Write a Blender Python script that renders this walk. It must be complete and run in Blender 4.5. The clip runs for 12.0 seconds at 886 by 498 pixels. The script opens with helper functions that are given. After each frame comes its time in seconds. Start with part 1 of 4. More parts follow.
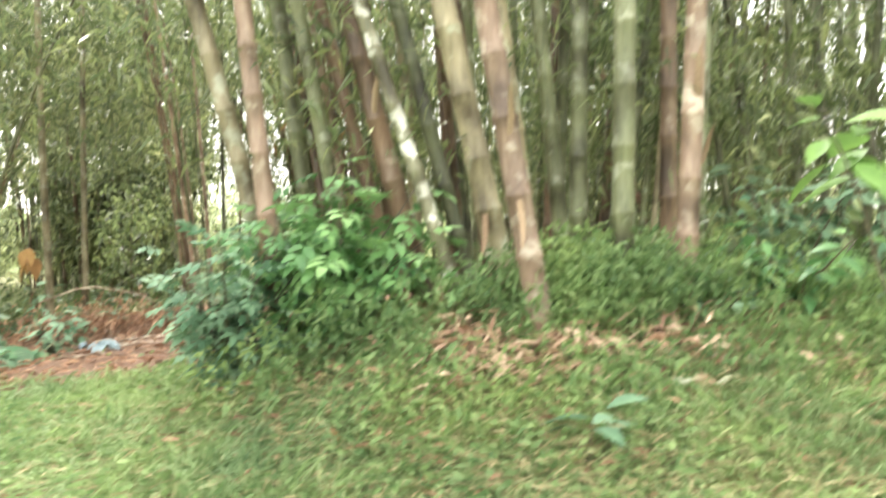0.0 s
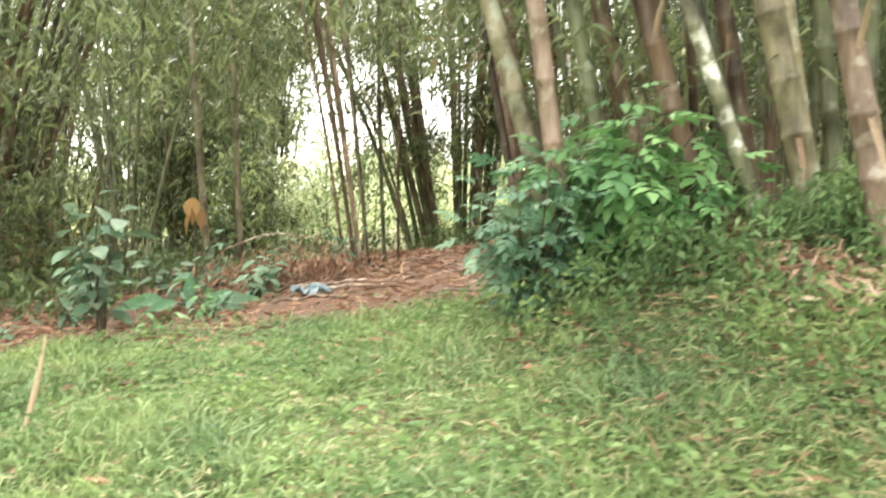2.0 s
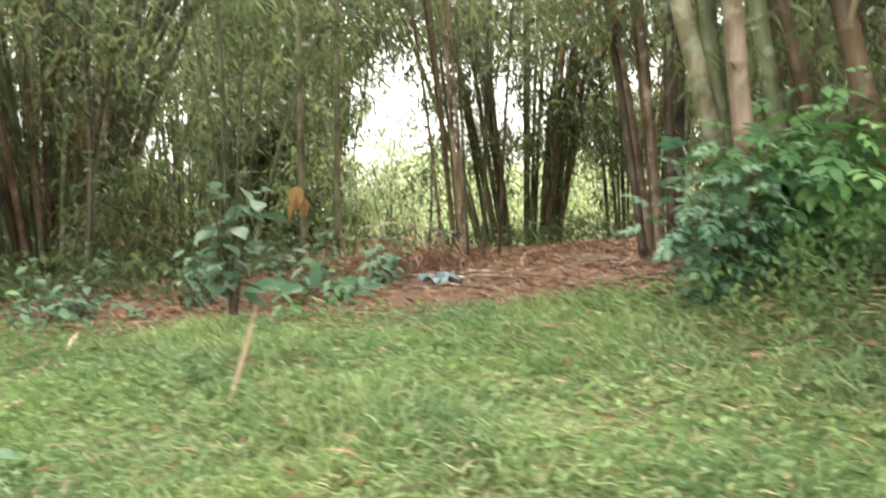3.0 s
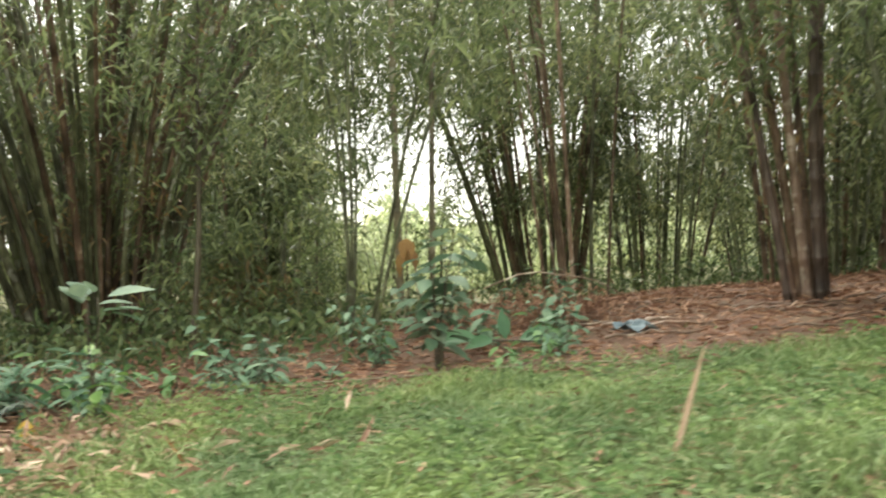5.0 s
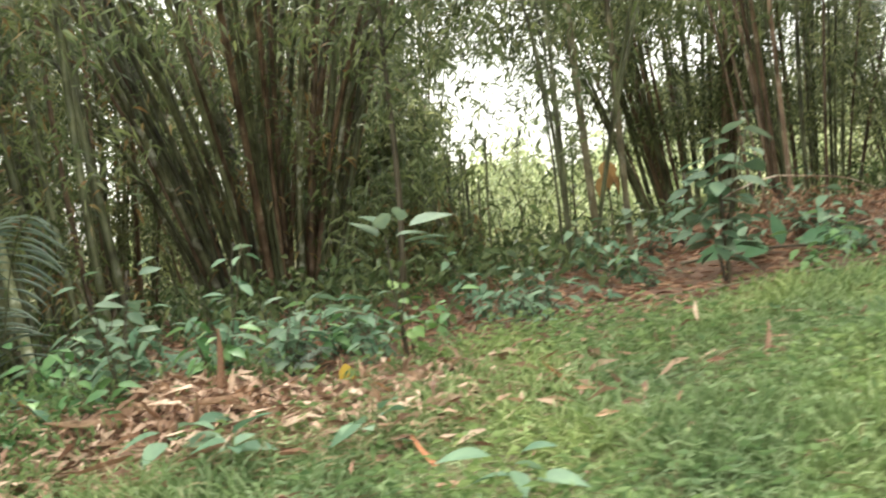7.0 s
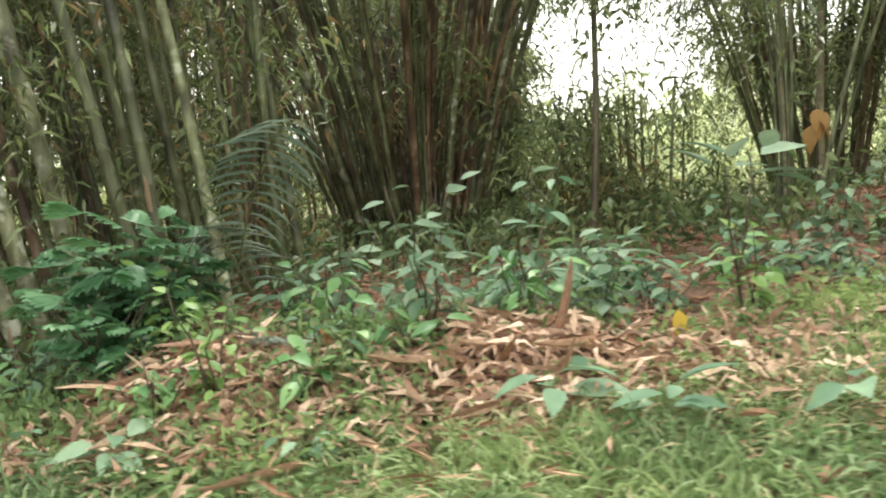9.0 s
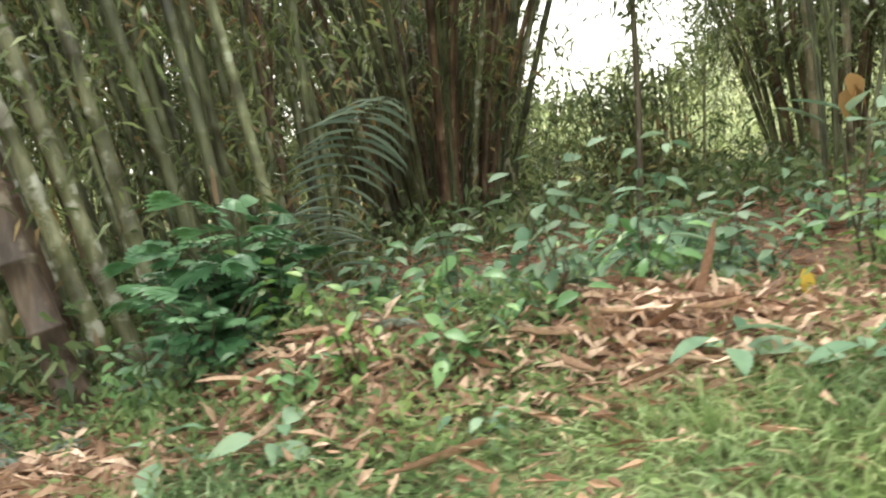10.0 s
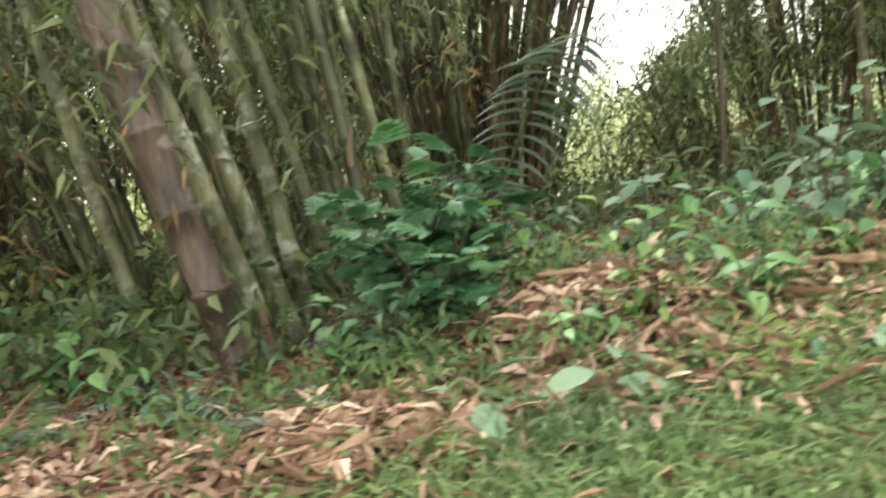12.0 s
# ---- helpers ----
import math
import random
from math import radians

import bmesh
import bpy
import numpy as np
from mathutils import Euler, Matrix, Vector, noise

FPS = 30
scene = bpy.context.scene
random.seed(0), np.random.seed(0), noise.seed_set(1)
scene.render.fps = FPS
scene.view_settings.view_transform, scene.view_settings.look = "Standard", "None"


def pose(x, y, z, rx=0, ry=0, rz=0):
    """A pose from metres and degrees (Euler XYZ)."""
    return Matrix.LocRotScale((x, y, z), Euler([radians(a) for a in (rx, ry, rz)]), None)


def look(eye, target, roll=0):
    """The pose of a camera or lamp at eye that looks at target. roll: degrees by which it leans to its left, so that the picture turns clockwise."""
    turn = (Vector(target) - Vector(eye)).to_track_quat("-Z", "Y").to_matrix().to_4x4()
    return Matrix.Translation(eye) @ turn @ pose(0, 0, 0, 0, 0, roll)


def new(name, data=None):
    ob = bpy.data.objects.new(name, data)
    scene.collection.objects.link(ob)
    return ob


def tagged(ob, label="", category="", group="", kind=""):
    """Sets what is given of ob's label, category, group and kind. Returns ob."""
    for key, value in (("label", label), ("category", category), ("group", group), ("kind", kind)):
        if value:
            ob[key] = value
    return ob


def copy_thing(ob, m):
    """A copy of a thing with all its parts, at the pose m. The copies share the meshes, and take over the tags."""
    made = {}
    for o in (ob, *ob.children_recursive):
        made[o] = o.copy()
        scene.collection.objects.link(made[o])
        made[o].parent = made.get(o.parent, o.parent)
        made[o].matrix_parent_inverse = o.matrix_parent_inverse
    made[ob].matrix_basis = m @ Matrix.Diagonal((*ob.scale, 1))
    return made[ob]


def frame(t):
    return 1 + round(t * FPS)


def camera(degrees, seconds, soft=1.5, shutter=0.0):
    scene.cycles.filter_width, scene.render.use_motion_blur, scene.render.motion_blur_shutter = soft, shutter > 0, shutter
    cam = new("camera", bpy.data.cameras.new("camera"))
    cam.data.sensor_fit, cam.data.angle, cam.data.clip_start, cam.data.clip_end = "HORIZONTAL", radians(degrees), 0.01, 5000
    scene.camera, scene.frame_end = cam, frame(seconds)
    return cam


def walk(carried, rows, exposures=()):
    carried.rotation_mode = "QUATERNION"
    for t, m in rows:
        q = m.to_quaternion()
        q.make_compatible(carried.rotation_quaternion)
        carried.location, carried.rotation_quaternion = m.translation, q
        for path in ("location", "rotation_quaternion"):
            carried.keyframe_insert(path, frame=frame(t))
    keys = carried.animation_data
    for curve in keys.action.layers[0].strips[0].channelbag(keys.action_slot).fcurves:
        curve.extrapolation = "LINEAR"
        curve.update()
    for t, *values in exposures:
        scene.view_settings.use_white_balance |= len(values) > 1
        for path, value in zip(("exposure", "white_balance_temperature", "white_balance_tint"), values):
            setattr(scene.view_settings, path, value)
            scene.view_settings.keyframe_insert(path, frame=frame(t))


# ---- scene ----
cam = camera(59.3, 12.0, soft=2.0, shutter=0.5)
PATH = [
    (0, (0.147, 0.013, 1.351), (0.056, 2.01, 1.293), -0.5),
    (0.5, (-0.248, 0.078, 1.283), (-0.405, 2.059, 1.059), -3.2),
    (1, (-0.586, 0.113, 1.275), (-0.805, 2.094, 1.107), -0.7),
    (1.5, (-1.011, 0.016, 1.259), (-1.2, 2.004, 1.145), -1.7),
    (2, (-1.423, 0.037, 1.189), (-1.616, 2.022, 1.03), -1.3),
    (2.5, (-1.835, 0.143, 1.125), (-2.075, 2.113, 0.878), 0.8),
    (3, (-2.321, 0.051, 1.054), (-2.597, 2.026, 0.909), 0.3),
    (3.2, (-2.595, -0.047, 1.132), (-2.764, 1.943, 1.041), 0.1),
    (4.8, (-4.549, -0.005, 1.007), (-4.581, 1.994, 1.014), -0.4),
    (5, (-4.745, 0.035, 0.962), (-4.814, 2.034, 0.967), -0.7),
    (5.5, (-5.184, 0.267, 0.84), (-5.266, 2.264, 0.776), -3.3),
    (6, (-5.543, 0.315, 0.856), (-5.708, 2.308, 0.811), -4.7),
    (6.4, (-5.787, 0.324, 0.815), (-5.981, 2.314, 0.746), -3.6),
    (6.5, (-5.89, 0.33, 0.815), (-6.026, 2.324, 0.745), -2.4),
    (7, (-6.281, 0.408, 0.753), (-6.548, 2.388, 0.658), -6.6),
    (7.5, (-6.691, 0.554, 0.714), (-7.116, 2.504, 0.578), -3.3),
    (7.7, (-6.847, 0.58, 0.685), (-7.241, 2.535, 0.533), -1.6),
    (9.3, (-8.254, 0.8, 0.71), (-8.568, 2.764, 0.501), -4.3),
    (9.5, (-8.413, 0.775, 0.687), (-8.681, 2.746, 0.473), -4.6),
    (10, (-8.743, 0.751, 0.663), (-9.029, 2.717, 0.436), -6.0),
    (10.5, (-9.202, 0.766, 0.605), (-9.483, 2.732, 0.371), -8.1),
    (11, (-9.553, 0.808, 0.564), (-9.743, 2.787, 0.343), -3.1),
    (11.5, (-9.905, 0.843, 0.461), (-9.985, 2.837, 0.317), -3.7),
    (12, (-10.283, 0.929, 0.374), (-10.388, 2.918, 0.195), -6.3),
]
walk(cam, [(t, look(eye, target, roll)) for t, eye, target, roll in PATH], [(0, 1.36), (1.5, 1.26), (3, 0.68), (5, 0.33), (7.5, 0.4), (9.5, 0.49), (12, 0.46)])

# ---- world and light ----
world = bpy.data.worlds.new("world")
scene.world = world
world.use_nodes = True
wn, wl = world.node_tree.nodes, world.node_tree.links
sky = wn.new("ShaderNodeTexSky")
sky.sky_type, sky.sun_disc = "NISHITA", False
sky.sun_elevation, sky.sun_rotation = radians(57), radians(-18)
sky.dust_density, sky.air_density = 4.0, 1.0
haze = wn.new("ShaderNodeMix")
haze.data_type = "RGBA"
haze.inputs[0].default_value = 0.75
haze.inputs[7].default_value = (10.8, 10.7, 9.7, 1)
wl.new(sky.outputs[0], haze.inputs[6])
wl.new(haze.outputs[2], wn["Background"].inputs[0])
wn["Background"].inputs[1].default_value = 0.22

sun = new("sun", bpy.data.lights.new("sun", "SUN"))
sun.data.energy, sun.data.angle, sun.data.color = 4.8, radians(10), (1.0, 0.96, 0.9)
sun.matrix_world = look((0, 0, 0), (0.2, -0.62, -1.0))


# ---- materials ----
def ramp(nt, fac, stops):
    r = nt.nodes.new("ShaderNodeValToRGB")
    els = r.color_ramp.elements
    while len(els) < len(stops):
        els.new(0.5)
    for e, (p, c) in zip(els, stops):
        e.position, e.color = p, (*c, 1)
    nt.links.new(fac, r.inputs[0])
    return r.outputs[0]


def noise_tex(nt, scale, detail=4.0, stretch=None):
    n = nt.nodes.new("ShaderNodeTexNoise")
    n.inputs["Scale"].default_value, n.inputs["Detail"].default_value = scale, detail
    c = nt.nodes.new("ShaderNodeTexCoord")
    if stretch:
        m = nt.nodes.new("ShaderNodeMapping")
        m.inputs["Scale"].default_value = stretch
        nt.links.new(c.outputs["Object"], m.inputs[0])
        nt.links.new(m.outputs[0], n.inputs["Vector"])
    else:
        nt.links.new(c.outputs["Object"], n.inputs["Vector"])
    return n.outputs["Fac"]


def mix_rgb(nt, fac, a, b, mode="MIX"):
    m = nt.nodes.new("ShaderNodeMix")
    m.data_type, m.blend_type = "RGBA", mode
    for sock, v in ((m.inputs[0], fac), (m.inputs[6], a), (m.inputs[7], b)):
        if isinstance(v, (int, float)):
            sock.default_value = v
        elif isinstance(v, tuple):
            sock.default_value = (*v, 1)
        else:
            nt.links.new(v, sock)
    return m.outputs[2]


def base_mat(name, rough):
    m = bpy.data.materials.new(name)
    m.use_nodes = True
    b = m.node_tree.nodes["Principled BSDF"]
    b.inputs["Roughness"].default_value = rough
    return m, m.node_tree, b


def add_bump(nt, b, fac, strength, dist):
    n = nt.nodes.new("ShaderNodeBump")
    n.inputs["Strength"].default_value, n.inputs["Distance"].default_value = strength, dist
    nt.links.new(fac, n.inputs["Height"])
    nt.links.new(n.outputs[0], b.inputs["Normal"])


def culm_mat(name, a, b_, c, patch=0.5, patch_col=(0.5, 0.5, 0.44), rough=0.5):
    """A culm's skin: streaks along it, blotches of lichen or bloom."""
    m, nt, b = base_mat(name, rough)
    info = nt.nodes.new("ShaderNodeObjectInfo")
    streak = noise_tex(nt, 9.0, 5, (3.0, 3.0, 0.5))
    col = ramp(nt, streak, [(0.25, a), (0.5, b_), (0.75, c)])
    blot = noise_tex(nt, 7.0, 6)
    spots = ramp(nt, blot, [(patch, (0, 0, 0)), (patch + 0.09, (1, 1, 1))])
    col = mix_rgb(nt, spots, col, patch_col)
    grime = ramp(nt, noise_tex(nt, 3.6, 9, (1.0, 1.0, 0.7)), [(0.34, (0.26, 0.23, 0.19)), (0.47, (0.74, 0.73, 0.7)), (0.56, (1.0, 1.0, 0.98)), (0.72, (1.25, 1.22, 1.2))])
    col = mix_rgb(nt, 1.0, col, grime, "MULTIPLY")
    hue = nt.nodes.new("ShaderNodeHueSaturation")
    mp = nt.nodes.new("ShaderNodeMapRange")
    mp.inputs[3].default_value, mp.inputs[4].default_value = 0.75, 1.25
    nt.links.new(info.outputs["Random"], mp.inputs[0])
    nt.links.new(mp.outputs[0], hue.inputs["Value"])
    nt.links.new(col, hue.inputs["Color"])
    nt.links.new(hue.outputs[0], b.inputs["Base Color"])
    add_bump(nt, b, noise_tex(nt, 60.0, 3), 0.3, 0.004)
    return m


def leaf_mat(name, dark, mid, light, island=True, rough=0.45, through_light=0.3, spec=0.4):
    """A leaf: gloss above, light coming through; tone by leaf."""
    m, nt, b = base_mat(name, rough)
    b.inputs["Specular IOR Level"].default_value = spec
    if island:
        g = nt.nodes.new("ShaderNodeNewGeometry")
        rnd = g.outputs["Random Per Island"]
    else:
        rnd = nt.nodes.new("ShaderNodeObjectInfo").outputs["Random"]
    col = ramp(nt, rnd, [(0.0, dark), (0.55, mid), (1.0, light)])
    patch = ramp(nt, noise_tex(nt, 1.3, 5), [(0.3, (0.66, 0.72, 0.78)), (0.5, (1.0, 1.0, 1.0)), (0.7, (1.28, 1.18, 1.05))])
    col = mix_rgb(nt, 1.0, col, patch, "MULTIPLY")
    nt.links.new(col, b.inputs["Base Color"])
    tr = nt.nodes.new("ShaderNodeBsdfTranslucent")
    nt.links.new(col, tr.inputs[0])
    mx = nt.nodes.new("ShaderNodeMixShader")
    mx.inputs[0].default_value = through_light
    nt.links.new(b.outputs[0], mx.inputs[1])
    nt.links.new(tr.outputs[0], mx.inputs[2])
    nt.links.new(mx.outputs[0], nt.nodes["Material Output"].inputs[0])
    return m


def fibre_mat(name, a, b_, c, rough=0.75, island=False):
    """Dry sheaths, twigs and dead leaves."""
    m, nt, b = base_mat(name, rough)
    if island:
        rnd = nt.nodes.new("ShaderNodeNewGeometry").outputs["Random Per Island"]
    else:
        rnd = nt.nodes.new("ShaderNodeObjectInfo").outputs["Random"]
    col = ramp(nt, rnd, [(0.0, a), (0.5, b_), (1.0, c)])
    st = ramp(nt, noise_tex(nt, 22.0, 4, (4.0, 0.6, 1.0)), [(0.3, (0.65, 0.6, 0.55)), (0.7, (1.15, 1.15, 1.1))])
    nt.links.new(mix_rgb(nt, 1.0, col, st, "MULTIPLY"), b.inputs["Base Color"])
    add_bump(nt, b, noise_tex(nt, 70.0, 2, (4.0, 0.5, 1.0)), 0.3, 0.003)
    return m


M_TAN = culm_mat("tan_culm", (0.19, 0.16, 0.10), (0.28, 0.24, 0.15), (0.36, 0.31, 0.21), 0.56, (0.42, 0.42, 0.32))
M_PINK = culm_mat("pinkish_sheathed_culm", (0.17, 0.11, 0.08), (0.28, 0.19, 0.14), (0.38, 0.29, 0.22), 0.56, (0.5, 0.42, 0.34))
M_GREEN = culm_mat("green_culm", (0.11, 0.12, 0.06), (0.175, 0.19, 0.1), (0.26, 0.27, 0.16), 0.57, (0.36, 0.38, 0.28))
M_DARK = culm_mat("dark_green_culm", (0.065, 0.075, 0.038), (0.105, 0.115, 0.058), (0.18, 0.182, 0.105), 0.64, (0.22, 0.22, 0.16))
M_BROWN = culm_mat("brown_culm", (0.09, 0.055, 0.035), (0.15, 0.095, 0.06), (0.21, 0.15, 0.1), 0.62, (0.3, 0.24, 0.18))
M_MOSS = culm_mat("mossy_grey_culm", (0.08, 0.085, 0.04), (0.14, 0.145, 0.075), (0.23, 0.225, 0.14), 0.53, (0.4, 0.4, 0.33))
M_OLD = culm_mat("old_brown_culm", (0.06, 0.042, 0.032), (0.115, 0.08, 0.063), (0.18, 0.135, 0.11), 0.6, (0.26, 0.22, 0.18))
M_WHITE = culm_mat("lichen_white_culm", (0.1, 0.1, 0.06), (0.17, 0.165, 0.105), (0.26, 0.25, 0.17), 0.55, (0.6, 0.6, 0.54))
M_STEM = culm_mat("woody_stem", (0.06, 0.05, 0.03), (0.1, 0.08, 0.05), (0.15, 0.13, 0.08), 0.7)

M_BLEAF = leaf_mat("bamboo_leaf", (0.065, 0.09, 0.035), (0.15, 0.195, 0.08), (0.28, 0.335, 0.15), rough=0.38, through_light=0.42, spec=0.5)
M_BLEAF_D = leaf_mat("fine_bamboo_leaf", (0.06, 0.08, 0.032), (0.14, 0.172, 0.075), (0.36, 0.39, 0.19), rough=0.38, through_light=0.42, spec=0.5)
# full sun is painted into this leaf colour, much paler than the near leaves
M_FAR = leaf_mat("sun_painted_far_leaf", (0.28, 0.35, 0.17), (0.5, 0.57, 0.31), (0.72, 0.76, 0.52), through_light=0.7)
M_SHRUB = leaf_mat("fresh_green_leaf", (0.085, 0.2, 0.07), (0.175, 0.34, 0.12), (0.31, 0.5, 0.2), island=False)
M_DARKG = leaf_mat("dark_green_leaf", (0.065, 0.165, 0.07), (0.12, 0.26, 0.12), (0.2, 0.37, 0.18), island=False)
M_BLUEG = leaf_mat("blue_green_leaf", (0.1, 0.195, 0.11), (0.185, 0.3, 0.18), (0.3, 0.42, 0.27), island=False, rough=0.62, spec=0.22)
M_PALE = leaf_mat("pale_glossy_leaf", (0.1, 0.17, 0.1), (0.17, 0.26, 0.16), (0.28, 0.36, 0.25), island=False, rough=0.6, spec=0.2)
M_FROND = leaf_mat("grey_green_frond", (0.1, 0.15, 0.11), (0.19, 0.25, 0.19), (0.3, 0.37, 0.29), island=False, rough=0.42)
M_LIME = leaf_mat("lime_green_leaf", (0.12, 0.23, 0.05), (0.18, 0.32, 0.08), (0.26, 0.4, 0.12), island=False)
M_GRASS = leaf_mat("grass_blade", (0.13, 0.2, 0.075), (0.22, 0.31, 0.125), (0.37, 0.46, 0.23), rough=0.55, through_light=0.35, spec=0.25)
M_COVER = leaf_mat("groundcover_leaf", (0.11, 0.185, 0.07), (0.2, 0.3, 0.115), (0.31, 0.41, 0.175), rough=0.6, through_light=0.45, spec=0.3)
M_SHEATH = fibre_mat("dry_bamboo_sheath", (0.31, 0.18, 0.125), (0.54, 0.36, 0.26), (0.74, 0.57, 0.45))
M_HEAP = fibre_mat("heaped_bamboo_sheath", (0.31, 0.18, 0.125), (0.54, 0.36, 0.26), (0.74, 0.57, 0.45), island=True)
M_LITTER = fibre_mat("dry_leaf_litter", (0.16, 0.08, 0.05), (0.32, 0.175, 0.112), (0.5, 0.32, 0.21), island=True)
M_SHRED = fibre_mat("sheath_shreds", (0.16, 0.09, 0.06), (0.45, 0.29, 0.2), (0.72, 0.55, 0.43), island=True)
M_FLAP = fibre_mat("old_hanging_sheath", (0.18, 0.11, 0.075), (0.28, 0.19, 0.13), (0.4, 0.3, 0.21))
M_DEADTAN = fibre_mat("tan_dead_leaf", (0.3, 0.16, 0.06), (0.38, 0.22, 0.08), (0.46, 0.29, 0.11))
M_STRAW = fibre_mat("dry_straw", (0.21, 0.17, 0.085), (0.33, 0.28, 0.15), (0.45, 0.39, 0.23), island=True)
M_DEADLEAF = leaf_mat("dead_bamboo_leaf", (0.14, 0.08, 0.035), (0.24, 0.16, 0.07), (0.34, 0.27, 0.12))
M_UNDER = leaf_mat("undergrowth_leaf", (0.05, 0.08, 0.03), (0.1, 0.15, 0.055), (0.22, 0.27, 0.12))
M_ORANGE = fibre_mat("orange_dead_leaf", (0.34, 0.12, 0.05), (0.48, 0.2, 0.09), (0.56, 0.3, 0.14))
M_YELLOW = fibre_mat("yellow_leaf", (0.5, 0.34, 0.04), (0.55, 0.38, 0.05), (0.6, 0.42, 0.06))

M_GROUND, nt, b = base_mat("soil_and_litter", 0.95)
att = nt.nodes.new("ShaderNodeAttribute")
att.attribute_name = "litter"
n1, n2 = noise_tex(nt, 2.2, 8), noise_tex(nt, 35.0, 6)
soil = ramp(nt, n2, [(0.25, (0.06, 0.034, 0.02)), (0.5, (0.15, 0.085, 0.055)), (0.75, (0.26, 0.16, 0.105))])
turf = ramp(nt, n2, [(0.25, (0.07, 0.075, 0.03)), (0.55, (0.15, 0.15, 0.065)), (0.8, (0.24, 0.2, 0.11))])
ad = nt.nodes.new("ShaderNodeMath")
ad.operation = "ADD"
nt.links.new(att.outputs["Fac"], ad.inputs[0])
sc_ = nt.nodes.new("ShaderNodeMath")
sc_.operation = "MULTIPLY_ADD"
sc_.inputs[1].default_value, sc_.inputs[2].default_value = 1.2, -0.6
nt.links.new(n1, sc_.inputs[0])
nt.links.new(sc_.outputs[0], ad.inputs[1])
ad.use_clamp = True
nt.links.new(mix_rgb(nt, ad.outputs[0], turf, soil), b.inputs["Base Color"])
add_bump(nt, b, n2, 0.7, 0.03)

M_PLASTIC, nt, b = base_mat("faded_blue_plastic", 0.6)
nt.links.new(ramp(nt, noise_tex(nt, 6.0, 3), [(0.35, (0.1, 0.15, 0.17)), (0.65, (0.2, 0.26, 0.28))]), b.inputs["Base Color"])


# ---- ground ----
def smooth(a, b_, v):
    u = np.clip((np.asarray(v, float) - a) / (b_ - a), 0, 1)
    return u * u * (3 - 2 * u)


def ground_z(x, y):
    """Height of the ground: a bank that rises from the path, falls towards -x, with a mound under the great clump."""
    x, y = np.asarray(x, float), np.asarray(y, float)
    xs = np.clip(x, -11.5, 4.0)
    z = 0.27 + 0.078 * (xs + 0.7)
    z = z + np.where(y < 4.0, 0.09 * (np.maximum(y, -1.5) - 4.0), 0.0) + 0.11 * smooth(4.0, 8.0, y)
    z = z + 0.62 * np.exp(-(((x - 0.8) / 1.9) ** 2 + ((y - 5.0) / 1.05) ** 2))
    z = z + 0.05 * np.exp(-(((x + 2.2) / 1.8) ** 2 + ((y - 8.0) / 1.6) ** 2))
    z = z - 0.45 * smooth(10, 20, y) - 0.02 * np.clip(y - 30, 0, 150)
    z = z + 0.04 * np.exp(-(((x + 8.35) / 0.6) ** 2 + ((y - 4.6) / 0.4) ** 2)) + 0.07 * np.exp(-(((x + 9.85) / 0.55) ** 2 + ((y - 4.3) / 0.4) ** 2))
    z = z + 0.15 * smooth(3.95, 4.45, y) * smooth(-11.2, -10.4, x) * smooth(-7.5, -8.2, x) * smooth(7.0, 5.0, y)
    fade = smooth(60, 20, np.hypot(x, y))
    z = z + fade * (0.035 * np.sin(1.7 * x + 0.6 * y) * np.sin(1.3 * y - 0.4 * x + 1) + 0.02 * np.sin(4.1 * x + 2.3) * np.sin(3.7 * y))
    return z


EDGE_X = (-16, -12, -10, -9.2, -7.9, -7.0, -6.0, -4.2, -2.0, -1.3, 0.0, 4.0)
EDGE_Y = (2.6, 3.1, 3.75, 3.9, 4.05, 5.2, 5.5, 5.7, 5.65, 5.2, 4.9, 4.9)


def grass_edge(x):
    return np.interp(x, EDGE_X, EDGE_Y)


def on_ground(x, y, dz=0.0):
    return (x, y, float(ground_z(x, y)) + dz)


def mesh_from(name, verts, faces, material, flat=False):
    me = bpy.data.meshes.new(name)
    me.from_pydata([tuple(v) for v in np.asarray(verts).tolist()], [], faces if isinstance(faces, list) else np.asarray(faces).tolist())
    me.materials.append(material)
    if not flat:
        me.polygons.foreach_set("use_smooth", [True] * len(me.polygons))
    me.update()
    return me


gx = np.unique(np.round(np.concatenate([np.linspace(-16, 6, 177), -16 - np.geomspace(0.4, 900, 22), 6 + np.geomspace(0.4, 900, 22)]), 4))
gy = np.unique(np.round(np.concatenate([np.linspace(-3, 13, 129), 13 + np.geomspace(0.4, 900, 26), -3 - np.geomspace(0.4, 900, 16)]), 4))
X, Y = np.meshgrid(gx, gy)
Z = ground_z(X, Y)
gv = np.stack([X, Y, Z], -1).reshape(-1, 3)
w_ = len(gx)
ii = (np.arange(len(gy) - 1)[:, None] * w_ + np.arange(w_ - 1)[None, :]).ravel()
gf = np.stack([ii, ii + 1, ii + w_ + 1, ii + w_], -1)
gm = mesh_from("ground", gv, gf, M_GROUND)
la = gm.attributes.new("litter", "FLOAT", "POINT")
lit = smooth(-0.3, 0.5, Y - grass_edge(X)) * smooth(17, 12, Y) * 0.95
la.data.foreach_set("value", lit.ravel().astype(np.float32))
tagged(new("ground", gm), "uneven bank of soil and fallen leaves", "ground", kind="structure")


# ---- builders ----
def part(name, me, parent, label=""):
    ob = new(name, me)
    ob.parent = parent
    if label:
        ob["label"] = label
    return ob


def thing(name, label, category, at=(0, 0, 0), group="", kind=""):
    ob = new(name)
    ob.empty_display_size = 0.1
    ob.location = at
    return tagged(ob, label, category, group, kind)


